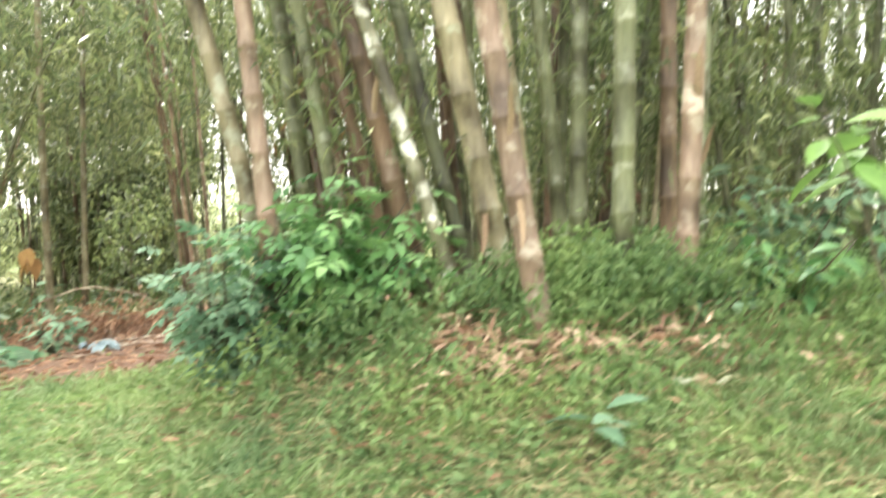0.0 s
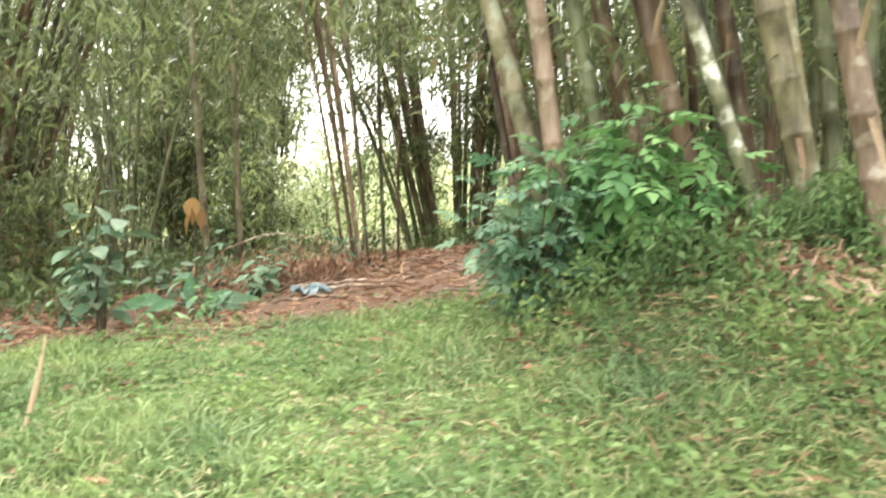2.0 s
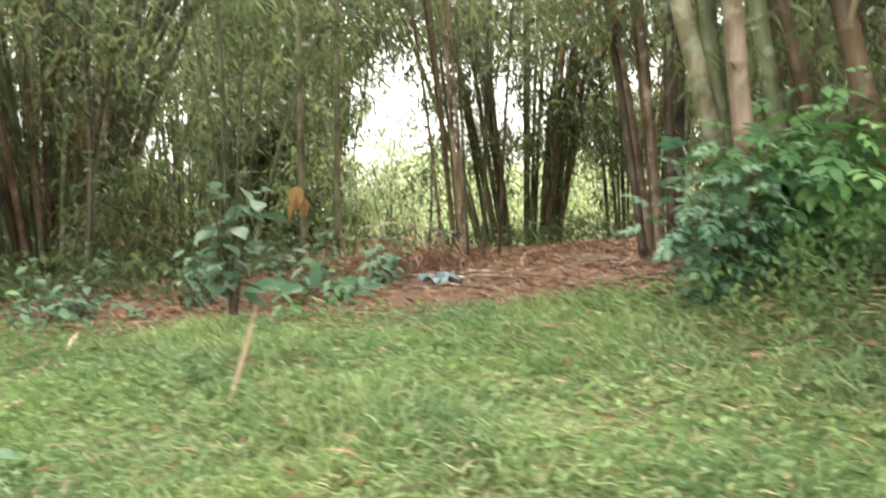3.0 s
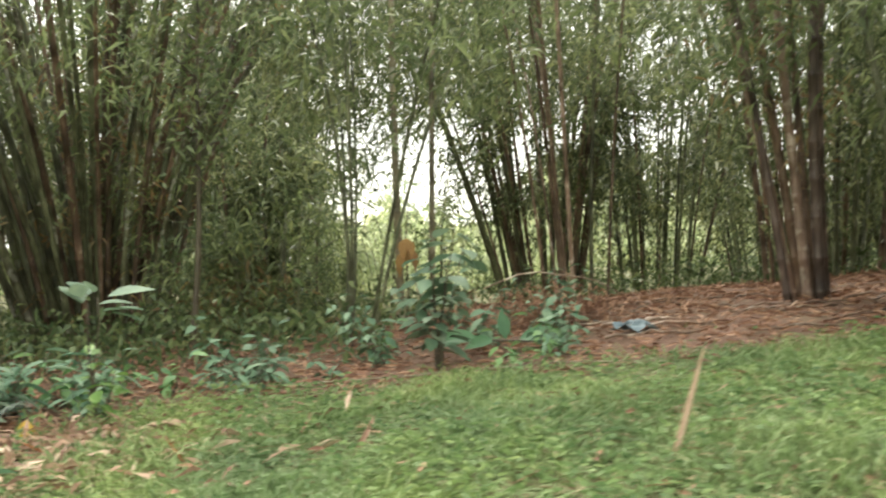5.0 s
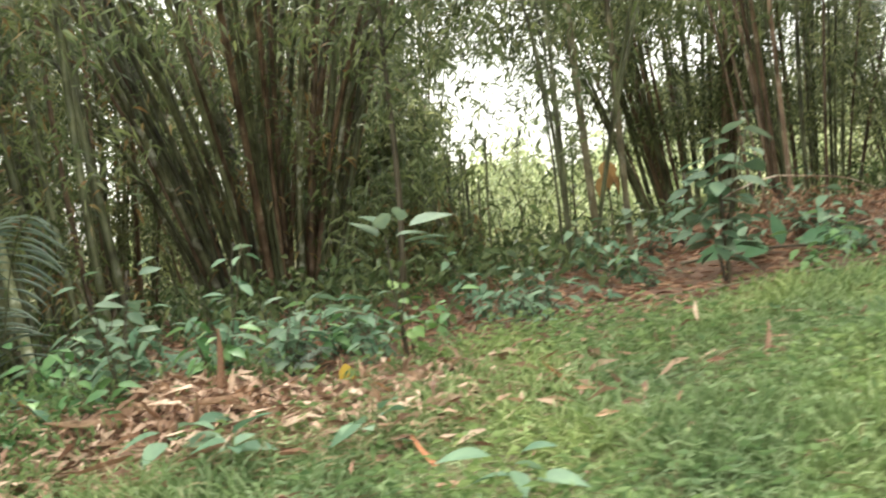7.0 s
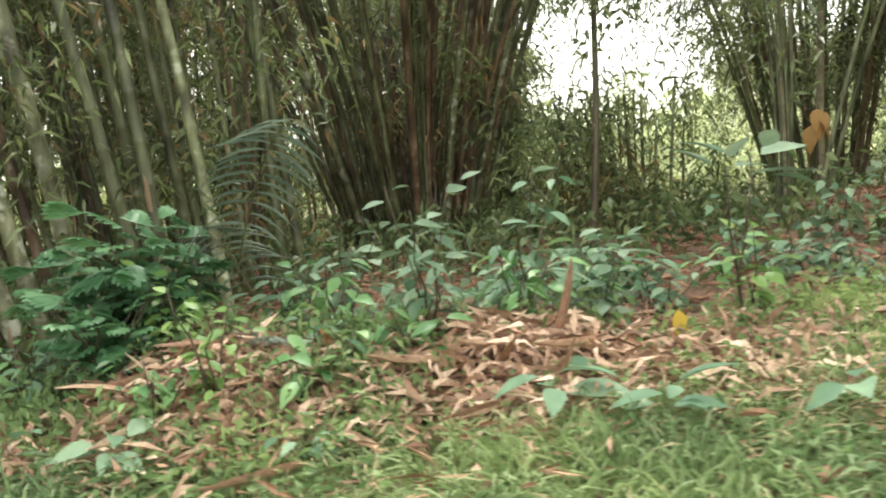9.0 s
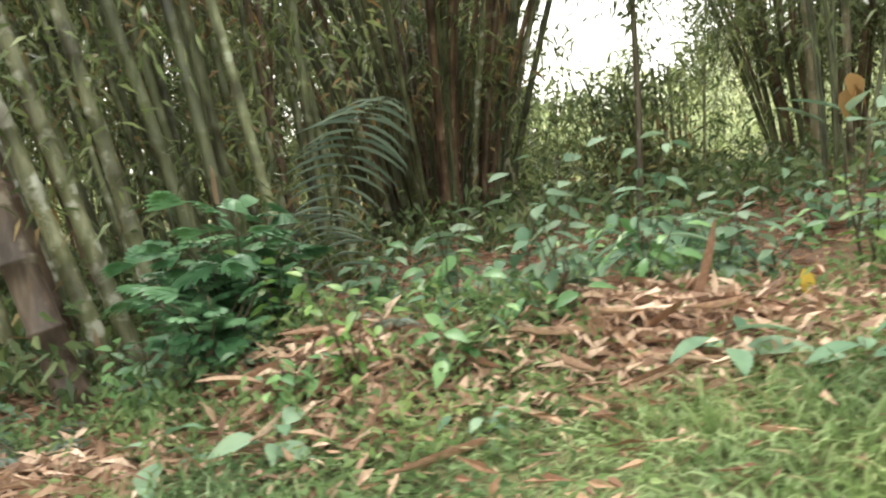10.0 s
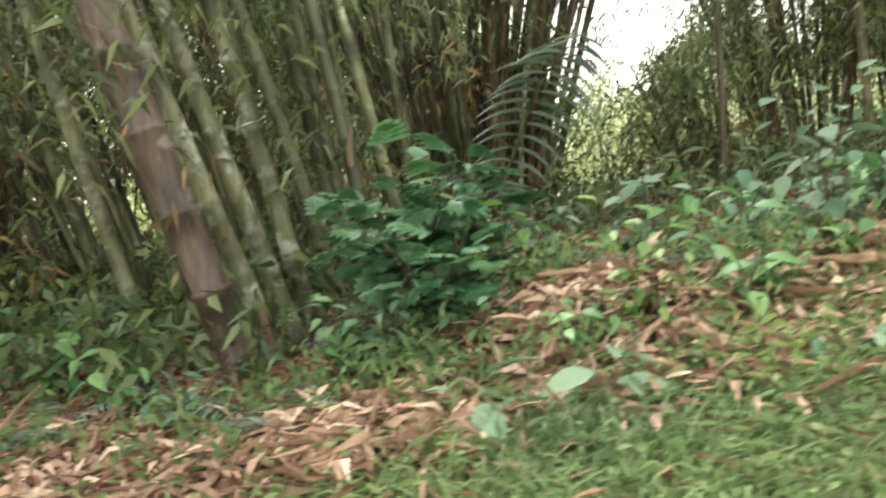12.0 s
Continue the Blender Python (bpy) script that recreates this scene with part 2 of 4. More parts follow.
def tube(points, radii, sides):
    """Vertices and faces of a tube along points, closed at its end."""
    p, r = np.asarray(points, float), np.asarray(radii, float)
    d = np.gradient(p, axis=0)
    d /= np.linalg.norm(d, axis=1)[:, None] + 1e-9
    ref = np.where(np.abs(d[:, 2:3]) < 0.9, [[0, 0, 1.0]], [[1.0, 0, 0]])
    ref = np.tile(ref[0], (len(p), 1))
    u = np.cross(d, ref)
    u /= np.linalg.norm(u, axis=1)[:, None]
    v = np.cross(d, u)
    a = np.linspace(0, 2 * np.pi, sides, endpoint=False)
    ring = p[:, None] + r[:, None, None] * (np.cos(a)[None, :, None] * u[:, None] + np.sin(a)[None, :, None] * v[:, None])
    n, s = len(p), sides
    k = (np.arange(n - 1)[:, None] * s + np.arange(s)[None, :]).ravel()
    nxt = (np.arange(n - 1)[:, None] * s + (np.arange(s)[None, :] + 1) % s).ravel()
    faces = np.stack([k, nxt, nxt + s, k + s], -1).tolist()
    faces.append(list(range((n - 1) * s, n * s)))
    return ring.reshape(-1, 3), faces


def culm_line(base, lean, bend, s):
    s = np.asarray(s, float)[:, None]
    return np.asarray(base) + np.array([0, 0, 1.0]) * s + np.asarray([*lean, 0.0]) * s + np.asarray([*bend, 0.0]) * s * s


def culm_mesh(base, lean, bend, length, r0, material, spacing=0.36, sides=12, taper=0.45):
    """One culm: internodes, raised node rings with a sheath scar, slightly swollen foot."""
    s, r = [-0.12], [r0 * 1.12]
    z = 0.1
    while z < length:
        rr = r0 * (1 - taper * z / max(length, 6.0))
        s += [z - 0.02, z - 0.004, z + 0.012, z + 0.03]
        r += [rr * 0.985, rr * 1.10, rr * 1.06, rr * 0.965]
        z += spacing * random.uniform(0.85, 1.2)
    s.append(length)
    r.append(r0 * (1 - taper * length / max(length, 6.0)))
    v, f = tube(culm_line(base, lean, bend, s), r, sides)
    return mesh_from("culm", v, f, material)


def leaves(points, dirs, length, width, rng, sag=0.25):
    """Narrow pointed leaves, each a folded blade of four vertices."""
    n = len(points)
    d = dirs / (np.linalg.norm(dirs, axis=1)[:, None] + 1e-9)
    side = np.cross(d, rng.normal(size=(n, 3)))
    side /= np.linalg.norm(side, axis=1)[:, None] + 1e-9
    up = np.cross(side, d)
    L, W = (length * rng.uniform(0.6, 1.3, n))[:, None], (width * rng.uniform(0.7, 1.3, n))[:, None]
    mid = points + d * L * 0.4 + up * L * 0.06
    tip = points + d * L + np.array([0, 0, -1.0]) * L * sag
    v = np.stack([points, mid + side * W * 0.5, tip, mid - side * W * 0.5], 1).reshape(-1, 3)
    f = np.arange(4 * n).reshape(n, 4)
    return v, f


def sprays(centres, rng, per=9, length=0.16, width=0.024, spread=0.16):
    """Drooping fans of bamboo leaves round twig ends."""
    c = np.repeat(np.asarray(centres, float), per, axis=0)
    n = len(c)
    d = rng.normal(size=(n, 3)) * (0.8, 0.8, 0.45) + (0, 0, -0.45)
    p = c + rng.normal(size=(n, 3)) * spread
    return leaves(p, d, length, width, rng)


def crown_points(lines, rng, count, low=1.4, high=7.0, out=0.55):
    """Twig ends along culms, further out and denser with height."""
    pts = []
    for k in range(count):
        base, lean, bend, length = lines[rng.integers(len(lines))]
        s = low + (min(high, length) - low) * rng.random() ** 0.8
        q = culm_line(base, lean, bend, [s])[0]
        pts.append(q + rng.normal(size=3) * (out, out, out * 0.7))
    pts = np.array(pts)
    # leaves gather in uneven masses with gaps between
    own = np.random.default_rng(count)
    mass = np.sin(2.1 * pts[:, 0] + 1.3 * np.sin(1.7 * pts[:, 2])) * np.sin(2.6 * pts[:, 2] + 0.9 * np.sin(1.9 * pts[:, 0])) + 0.5 * np.sin(1.6 * pts[:, 1] + pts[:, 0]) + own.normal(0, 0.25, count)
    thin = mass < np.quantile(mass, 0.42)
    full = np.flatnonzero(~thin)
    pts[thin] = pts[own.choice(full, int(thin.sum()))] + own.normal(0, 0.16, (int(thin.sum()), 3))
    return pts


def ovate(name, material, width=0.55, fold=0.12, droop=0.15):
    """A broad pointed leaf of unit length along +Y, folded along its midrib, with a short stalk."""
    ys = (0.0, 0.12, 0.28, 0.48, 0.68, 0.86, 1.0)
    ws = (0.02, 0.26, 0.46, 0.5, 0.38, 0.17, 0.0)
    v, f = [], []
    for y, w in zip(ys, ws):
        z = -droop * y * y
        v += [(-w * width, y, z + fold * w), (0, y, z), (w * width, y, z + fold * w)]
    for i in range(len(ys) - 1):
        a = 3 * i
        f += [[a, a + 1, a + 4, a + 3], [a + 1, a + 2, a + 5, a + 4]]
    return mesh_from(name, v, f, material)


def compound(name, material, pairs=2, width=0.5, droop=0.35):
    """A compound leaf of unit length along +Y: a thin stalk with pairs of pointed leaflets and one at the tip."""
    ys, ws = (0.0, 0.2, 0.45, 0.75, 1.0), (0.03, 0.36, 0.5, 0.3, 0.0)
    spots = [(0.25 + 0.4 * k / pairs, sg * (62 - 12 * k)) for k in range(pairs) for sg in (-1, 1)] + [(0.58, 0.0)]
    v = [(-0.008, 0, 0), (0.008, 0, 0), (0.006, 0.58, -0.34 * droop), (-0.006, 0.58, -0.34 * droop)]
    f = [[0, 1, 2, 3]]
    for y0, turn in spots:
        c, sn, size, n0 = math.cos(radians(turn)), math.sin(radians(turn)), 0.42, len(v)
        for y, w in zip(ys, ws):
            for x, z in ((-w * width, 0.12 * w), (0, 0), (w * width, 0.12 * w)):
                px, py = (x * c + y * sn) * size, (y * c - x * sn) * size
                v.append((px, y0 + py, (z - 0.3 * y * y) * size - droop * y0 * y0))
        for i in range(len(ys) - 1):
            a = n0 + 3 * i
            f += [[a, a + 1, a + 4, a + 3], [a + 1, a + 2, a + 5, a + 4]]
    return mesh_from(name, v, f, material)


def aim(p, d, size, roll=0.0):
    """A pose that lays +Y along d with +Z as far up as it goes."""
    y = Vector(d).normalized()
    x = y.cross(Vector((0, 0, 1)))
    x = x.normalized() if x.length > 1e-3 else Vector((1, 0, 0))
    z = x.cross(y)
    m = Matrix((x, y, z)).transposed().to_4x4()
    return Matrix.Translation(p) @ m @ Matrix.Rotation(roll, 4, "Y") @ Matrix.Diagonal((size, size, size, 1))


def leafy_plant(name, label, at, stems, leaf_mesh, size, per_stem, rng, tilt=-0.25, group="", category="shrub", thick=0.012, stem_mat=None, from_s=0.3):
    """A shrub or seedling: bent stems, and single leaves on short stalks round them."""
    root = thing(name, label, category, at, group)
    for (dx, dy, h) in stems:
        s = np.linspace(0, 1, 7)
        pts = np.stack([dx * s ** 1.4, dy * s ** 1.4, h * s - 0.05 * (1 - s)], -1)
        pts[1:-1] += rng.normal(size=(5, 3)) * 0.012
        v, f = tube(pts, thick * (1 - 0.7 * s), 6)
        stem = part("stem", mesh_from("stem", v, f, stem_mat or M_STEM), root)
        for k in range(per_stem):
            t = from_s + (1 - from_s) * (k + rng.random()) / per_stem
            q = np.array([np.interp(t, s, pts[:, a]) for a in range(3)])
            ang = k * 2.4 + rng.uniform(-0.5, 0.5)
            d = np.array([math.cos(ang), math.sin(ang), tilt + rng.uniform(-0.3, 0.35) + 0.5 * (t > 0.93)])
            reach = rng.uniform(0.02, 0.5) * size
            lf = part("leaf", leaf_mesh, stem)
            lf.matrix_local = aim(q + d * reach, d, size * rng.uniform(0.65, 1.2), rng.uniform(-0.5, 0.5))
    return root


CULMS = {}


def bamboo(label, rows, material_of, rng, twigs=0, low=1.4, high=6.0, leaf=0.16, sides=12, spacing=0.36, out=0.55, leaf_material=None, name="bamboo_clump", per=11, group="bamboo clumps", dead=0):
    """A clump: every culm a part, and its leaves as one mass. rows: x, y, lean x, lean y, bend x, bend y, length, radius."""
    root = thing(name, label, "bamboo", group=group)
    lines = []
    for i, (x, y, lx, ly, bx, by, length, rad) in enumerate(rows):
        base = (x, y, float(ground_z(x, y)))
        CULMS.setdefault(root.name, []).append(part("culm", culm_mesh(base, (lx, ly), (bx, by), length, rad, material_of(i), spacing, sides), root))
        lines.append((base, (lx, ly), (bx, by), length))
    if twigs:
        v, f = sprays(crown_points(lines, rng, int(twigs * 2.2), low, high, out), rng, per, leaf * 1.1, leaf * 0.2)
        tagged(part("foliage", mesh_from("foliage", v, f, leaf_material or M_BLEAF, True), root, "narrow drooping bamboo leaves"), kind="stuff")
    if dead:
        v, f = sprays(crown_points(lines, rng, dead, low * 0.6, high * 0.7, out * 0.7), rng, 7, leaf * 1.1, leaf * 0.2)
        tagged(part("dead_foliage", mesh_from("dead_foliage", v, f, M_DEADLEAF, True), root, "brown dead bamboo leaves"), kind="stuff")
    return root, lines


def fan(cx, cy, n, rng, spread, lean, rad, length, bend=0.012, skew=(0, 0)):
    """Culm rows that splay out from a clump's middle."""
    rows = []
    for k in range(n):
        a, r = rng.uniform(0, 2 * math.pi), spread * math.sqrt(rng.random())
        dx, dy = math.cos(a), math.sin(a)
        g = lean * (r / spread) * rng.uniform(0.5, 1.3)
        bb = bend * rng.uniform(0.3, 1.6)
        rows.append((cx + dx * r, cy + dy * r * 0.8, dx * g + skew[0], dy * g + skew[1], dx * bb, dy * bb, length * rng.uniform(0.8, 1.15), rad * rng.uniform(0.65, 1.25)))
    return rows


rng = np.random.default_rng(7)

# ---- the great clump on the mound: x, y, lean x, lean y, bend x, bend y, length, radius ----
GREAT_A = [
    (-1.11, 5.10, -0.24, 0.02, -0.010, 0.0, 8, 0.070),
    (-1.10, 4.90, -0.11, 0.03, 0.000, 0.0, 8, 0.066),
    (-0.99, 5.80, -0.14, 0.03, 0.000, 0.0, 8, 0.070),
    (-0.39, 5.60, -0.26, 0.02, 0.000, 0.0, 8, 0.055),
    (-0.20, 5.20, -0.26, 0.03, 0.000, 0.0, 8, 0.075),
    (0.04, 4.80, -0.32, 0.02, -0.004, 0.0, 8, 0.050),
    (0.12, 5.25, -0.26, 0.04, 0.000, 0.0, 8, 0.058),
    (0.32, 4.80, -0.21, 0.02, 0.000, 0.0, 8, 0.085),
]
GREAT_B = [
    (0.50, 4.27, -0.17, 0.05, 0.002, 0.0, 8, 0.076),
    (0.29, 5.75, -0.14, 0.05, 0.000, 0.0, 8, 0.070),
    (0.78, 5.60, -0.09, 0.04, 0.000, 0.0, 8, 0.062),
    (0.81, 5.30, 0.02, 0.04, 0.000, 0.0, 8, 0.064),
    (0.97, 4.52, 0.02, 0.04, 0.000, 0.0, 8, 0.070),
    (1.32, 4.50, 0.05, 0.04, 0.000, 0.0, 8, 0.066),
    (1.35, 5.00, 0.01, 0.04, 0.000, 0.0, 8, 0.058),
    (1.60, 5.30, 0.04, 0.04, 0.003, 0.0, 8, 0.050),
    (-0.70, 5.45, -0.18, 0.03, 0.000, 0.0, 8, 0.060),
    (0.55, 5.45, -0.12, 0.05, 0.000, 0.0, 8, 0.066),
]
GREAT_MATS = (M_TAN, M_PINK, M_GREEN, M_BROWN, M_BROWN, M_WHITE, M_DARK, M_TAN, M_PINK, M_BROWN, M_GREEN, M_GREEN, M_GREEN, M_PINK, M_BROWN, M_GREEN, M_GREEN, M_TAN)
great, great_lines = bamboo("large clump of thick tan and green bamboo culms on a mound", GREAT_A + GREAT_B, lambda i: GREAT_MATS[i], rng, twigs=270, low=2.6, high=7.0, out=0.6, sides=14)
v, f = sprays(crown_points(great_lines, rng, 120, 1.0, 2.8, 0.35), rng, 6, 0.13, 0.02)
tagged(part("foliage", mesh_from("foliage", v, f, M_BLEAF_D, True), great), kind="stuff")

# more culms close behind the great clump
rows = fan(0.6, 7.2, 22, rng, 1.5, 0.12, 0.045, 7.5)
bamboo("dense clump of thinner bamboo behind the thick culms", rows, lambda i: (M_GREEN, M_DARK, M_BROWN, M_TAN)[i % 4], rng, twigs=420, low=1.2, high=6, sides=8)
rows = fan(3.4, 7.0, 20, rng, 1.3, 0.18, 0.04, 7)
bamboo("leafy green bamboo clump beside the mound", rows, lambda i: (M_GREEN, M_DARK)[i % 2], rng, twigs=330, low=0.8, high=5, sides=8)

# brown clump on the litter
rows = fan(-1.15, 8.5, 7, rng, 0.22, 0.06, 0.062, 7, skew=(-0.11, 0))
bamboo("clump of brown bamboo culms standing in red-brown litter", rows, lambda i: (M_OLD, M_PINK, M_BROWN)[i % 3], rng, twigs=200, low=2.2, high=6.5, sides=8, dead=90)

# dark clump by the gap, and its neighbours far behind
rows = fan(-2.9, 18.6, 20, rng, 0.9, 0.14, 0.06, 9, skew=(-0.02, 0))
bamboo("dark upright bamboo clump at the far edge of the litter", rows, lambda i: (M_DARK, M_BROWN)[i % 2], rng, twigs=680, low=1.5, high=8, sides=7, out=0.8, leaf=0.2, leaf_material=M_BLEAF_D)
for cx, cy, n in ((-0.2, 19.5, 16), (2.6, 16.0, 18), (1.2, 13.2, 14)):
    rows = fan(cx, cy, n, rng, 1.2, 0.16, 0.045, 8)
    bamboo("distant thin bamboo clump against the light", rows, lambda i: (M_DARK, M_GREEN, M_BROWN)[i % 3], rng, twigs=26 * n, low=1.0, high=7, sides=6, leaf=0.2, leaf_material=M_BLEAF_D)

rows = fan(-3.5, 18.2, 9, rng, 0.5, 0.1, 0.05, 9, bend=0.01, skew=(-0.2, 0))
bamboo("thin bamboo culms leaning across the gap", rows, lambda i: (M_DARK, M_BROWN)[i % 2], rng, twigs=260, low=1.7, high=8, sides=7, leaf=0.2, leaf_material=M_BLEAF_D)
for cx, cy, n, hh in ((-11.3, 30.0, 22, 11), (-13.8, 31.5, 20, 12), (-16.8, 30.0, 20, 11), (-20.5, 29.0, 20, 11), (-24.5, 26.0, 20, 11), (-10.6, 24.5, 20, 4.4), (-11.8, 24.0, 16, 7), (-1.0, 37.0, 16, 5.5), (2.4, 36.0, 18, 5.5), (6.0, 34.0, 20, 6.5), (10.0, 29.0, 20, 8)):
    rows = fan(cx, cy, n, rng, 1.1, 0.08, 0.06, hh, bend=0.006)
    bamboo("tall far bamboo clump thick with leaves", rows, lambda i: (M_DARK, M_BROWN)[i % 2], rng, twigs=24 * n, low=0.4, high=hh, sides=6, out=0.6, leaf=0.34, leaf_material=M_BLEAF_D, spacing=0.6)
# the dense fanned clump
rows = fan(-10.3, 11.4, 84, rng, 0.95, 0.26, 0.048, 8.5, bend=0.03, skew=(-0.03, 0))
rows += [(-10.2 + 0.05 * k, 11.2 + 0.05 * k, 0.12 + 0.03 * k, -0.06, 0.01, 0.0, 7.5, 0.042) for k in range(3)]
bamboo("dense fan-shaped bamboo clump with a brown foot", rows, lambda i: (M_DARK, M_BROWN, M_DARK, M_BROWN, M_MOSS)[i % 5], rng, twigs=470, low=0.8, high=7.5, sides=8, out=0.55, dead=200)
# thin culms at the side of the gap
rows = fan(-7.45, 10.2, 14, rng, 0.5, 0.22, 0.02, 1.5, bend=0.03, skew=(-0.1, 0.0))
bamboo("thin leafy bamboo clump at the side of the gap", rows, lambda i: (M_DARK, M_GREEN)[i % 2], rng, twigs=100, low=0.2, high=1.5, sides=7, out=0.28, dead=70)
PALE = [(-5.65, 10.3, -0.04, 0.0, 0.004, 0.0, 7, 0.055), (-5.25, 10.45, 0.0, 0.0, 0.002, 0.0, 7, 0.045)]
bamboo("pair of pale grey-tan bamboo culms", PALE, lambda i: M_TAN, rng, twigs=60, low=2.2, high=6, sides=10, out=0.6)
rows = fan(-5.95, 8.6, 6, rng, 0.35, 0.2, 0.024, 6, bend=0.04, skew=(0.1, 0.0))
bamboo("slender dark green bamboo leaning over the litter", rows, lambda i: M_DARK, rng, twigs=70, low=1.4, high=5.5, sides=8, out=0.5)
rows = fan(-3.35, 10.3, 10, rng, 0.55, 0.12, 0.026, 7, bend=0.01, skew=(-0.04, 0))
bamboo("loose stand of thin reddish-brown bamboo culms", rows, lambda i: (M_BROWN, M_DARK, M_PINK)[i % 3], rng, twigs=70, low=2.6, high=6.5, sides=7, out=0.4)
# the leaning clump
LEANING = [
    (-11.55, 4.80, -0.26, 0.00, 0.000, 0.0, 7, 0.105),
    (-11.46, 5.10, -0.30, 0.02, 0.000, 0.0, 7, 0.062),
    (-11.36, 5.22, -0.27, 0.02, 0.000, 0.0, 7, 0.060),
    (-11.36, 5.60, -0.17, 0.02, -0.010, 0.0, 7, 0.062),
    (-12.00, 5.60, -0.26, 0.02, 0.000, 0.0, 7, 0.055),
    (-12.25, 5.30, -0.22, 0.02, 0.000, 0.0, 7, 0.050),
    (-11.85, 5.35, -0.28, 0.03, 0.000, 0.0, 7, 0.058),
    (-10.98, 6.05, -0.10, 0.02, -0.012, 0.0, 7, 0.052),
    (-10.80, 6.60, -0.14, 0.04, -0.010, 0.0, 7, 0.050),
    (-11.30, 6.30, -0.20, 0.02, -0.010, 0.0, 7, 0.055),
]
leaning, leaning_lines = bamboo("leaning clump of thick grey-green and brown bamboo", LEANING, lambda i: (M_OLD, M_MOSS, M_MOSS, M_MOSS, M_WHITE, M_MOSS, M_BROWN, M_DARK, M_GREEN, M_DARK)[i], rng, twigs=260, low=1.6, high=6, leaf=0.135, out=0.6, dead=60)
rows = fan(-12.6, 8.2, 46, rng, 1.9, 0.12, 0.045, 7, skew=(-0.2, 0.02))
bamboo("thicket of slanting green bamboo culms", rows, lambda i: (M_DARK, M_GREEN, M_BROWN, M_DARK)[i % 4], rng, twigs=470, low=0.5, high=6, sides=8, out=0.5, dead=220)
rows = fan(-15.2, 6.5, 22, rng, 1.3, 0.15, 0.045, 7, skew=(-0.12, 0))
bamboo("green bamboo thicket with undergrowth", rows, lambda i: (M_GREEN, M_DARK)[i % 2], rng, twigs=420, low=0.3, high=6, sides=8, out=0.6)
for cx, cy, n in ((-14.5, 13.5, 24), (-18.0, 11.0, 20), (-13.5, 17.5, 18), (-16.5, 8.5, 20), (4.2, 11.5, 16), (3.4, 20.5, 16), (-19.0, 17.0, 18), (6.5, 10.5, 20), (6.2, 5.5, 14), (5.5, 16.5, 18)):
    rows = fan(cx, cy, n, rng, 1.6, 0.2, 0.045, 7.5)
    bamboo("bamboo clump standing in deep shade", rows, lambda i: (M_DARK, M_BROWN, M_GREEN)[i % 3], rng, twigs=24 * n, low=0.3, high=7, sides=6, leaf=0.2, leaf_material=M_BLEAF_D)

# high foliage that arches over the gap
c = rng.uniform((-12, 12, 3.9), (1.5, 16.5, 6.5), (1050, 3))
c = c[c[:, 2] > 3.7 + 0.07 * (c[:, 1] - 10) + 0.9 * rng.random(len(c))]
v, f = sprays(c, rng, 10, 0.2, 0.03, 0.22)
can = thing("bamboo_canopy", "arching bamboo tops closing over the clearing, with an added unseen shade layer", "bamboo foliage", kind="stuff")
part("foliage", mesh_from("foliage", v, f, M_BLEAF_D, True), can)["kind"] = "stuff"

c = np.concatenate([rng.uniform((-8.5, 10.8, 2.9), (-2.2, 14, 5.0), (480, 3)), rng.uniform((-7.6, 10.8, 3.0), (-4.0, 13, 5.2), (380, 3))])
c = c[c[:, 2] > 3.1 + 0.4 * np.sin(2.3 * c[:, 0]) * np.sin(1.1 * c[:, 0] + 2)]
v, f = sprays(c, rng, 12, 0.19, 0.032, 0.2)
part("foliage", mesh_from("foliage", v, f, M_BLEAF_D, True), can)["kind"] = "stuff"
c = rng.uniform((-10, 13, 3.3), (-2.5, 18, 5.2), (230, 3))
v, f = sprays(c, rng, 9, 0.18, 0.035, 0.2)
part("foliage", mesh_from("foliage", v, f, M_BLEAF, True), can)["kind"] = "stuff"
c = rng.uniform((-10, 6.3, 2.4), (-1.6, 8.2, 4.6), (620, 3))
c = c[(c[:, 2] > 2.5 + 0.35 * np.sin(c[:, 0] * 2.3) * np.sin(c[:, 0] * 0.9 + 1)) & (rng.random(len(c)) < 0.45 + 0.45 * np.sin(c[:, 0] * 3.7))]
v, f = sprays(c, rng, 12, 0.18, 0.03, 0.17)
part("foliage", mesh_from("foliage", v, f, M_BLEAF, True), can)["kind"] = "stuff"
# loose leaf layer above the view, added only to shade the grove below
n = 7000
c = rng.uniform((-22, 3.8, 5.2), (9, 19, 8.0), (n, 3))
d = np.c_[rng.normal(0, 1, (n, 2)), rng.normal(-0.3, 0.3, n)]
v, f = leaves(c, d, 0.36, 0.09, rng)
part("foliage", mesh_from("foliage", v, f, M_BLEAF_D, True), can)["kind"] = "stuff"

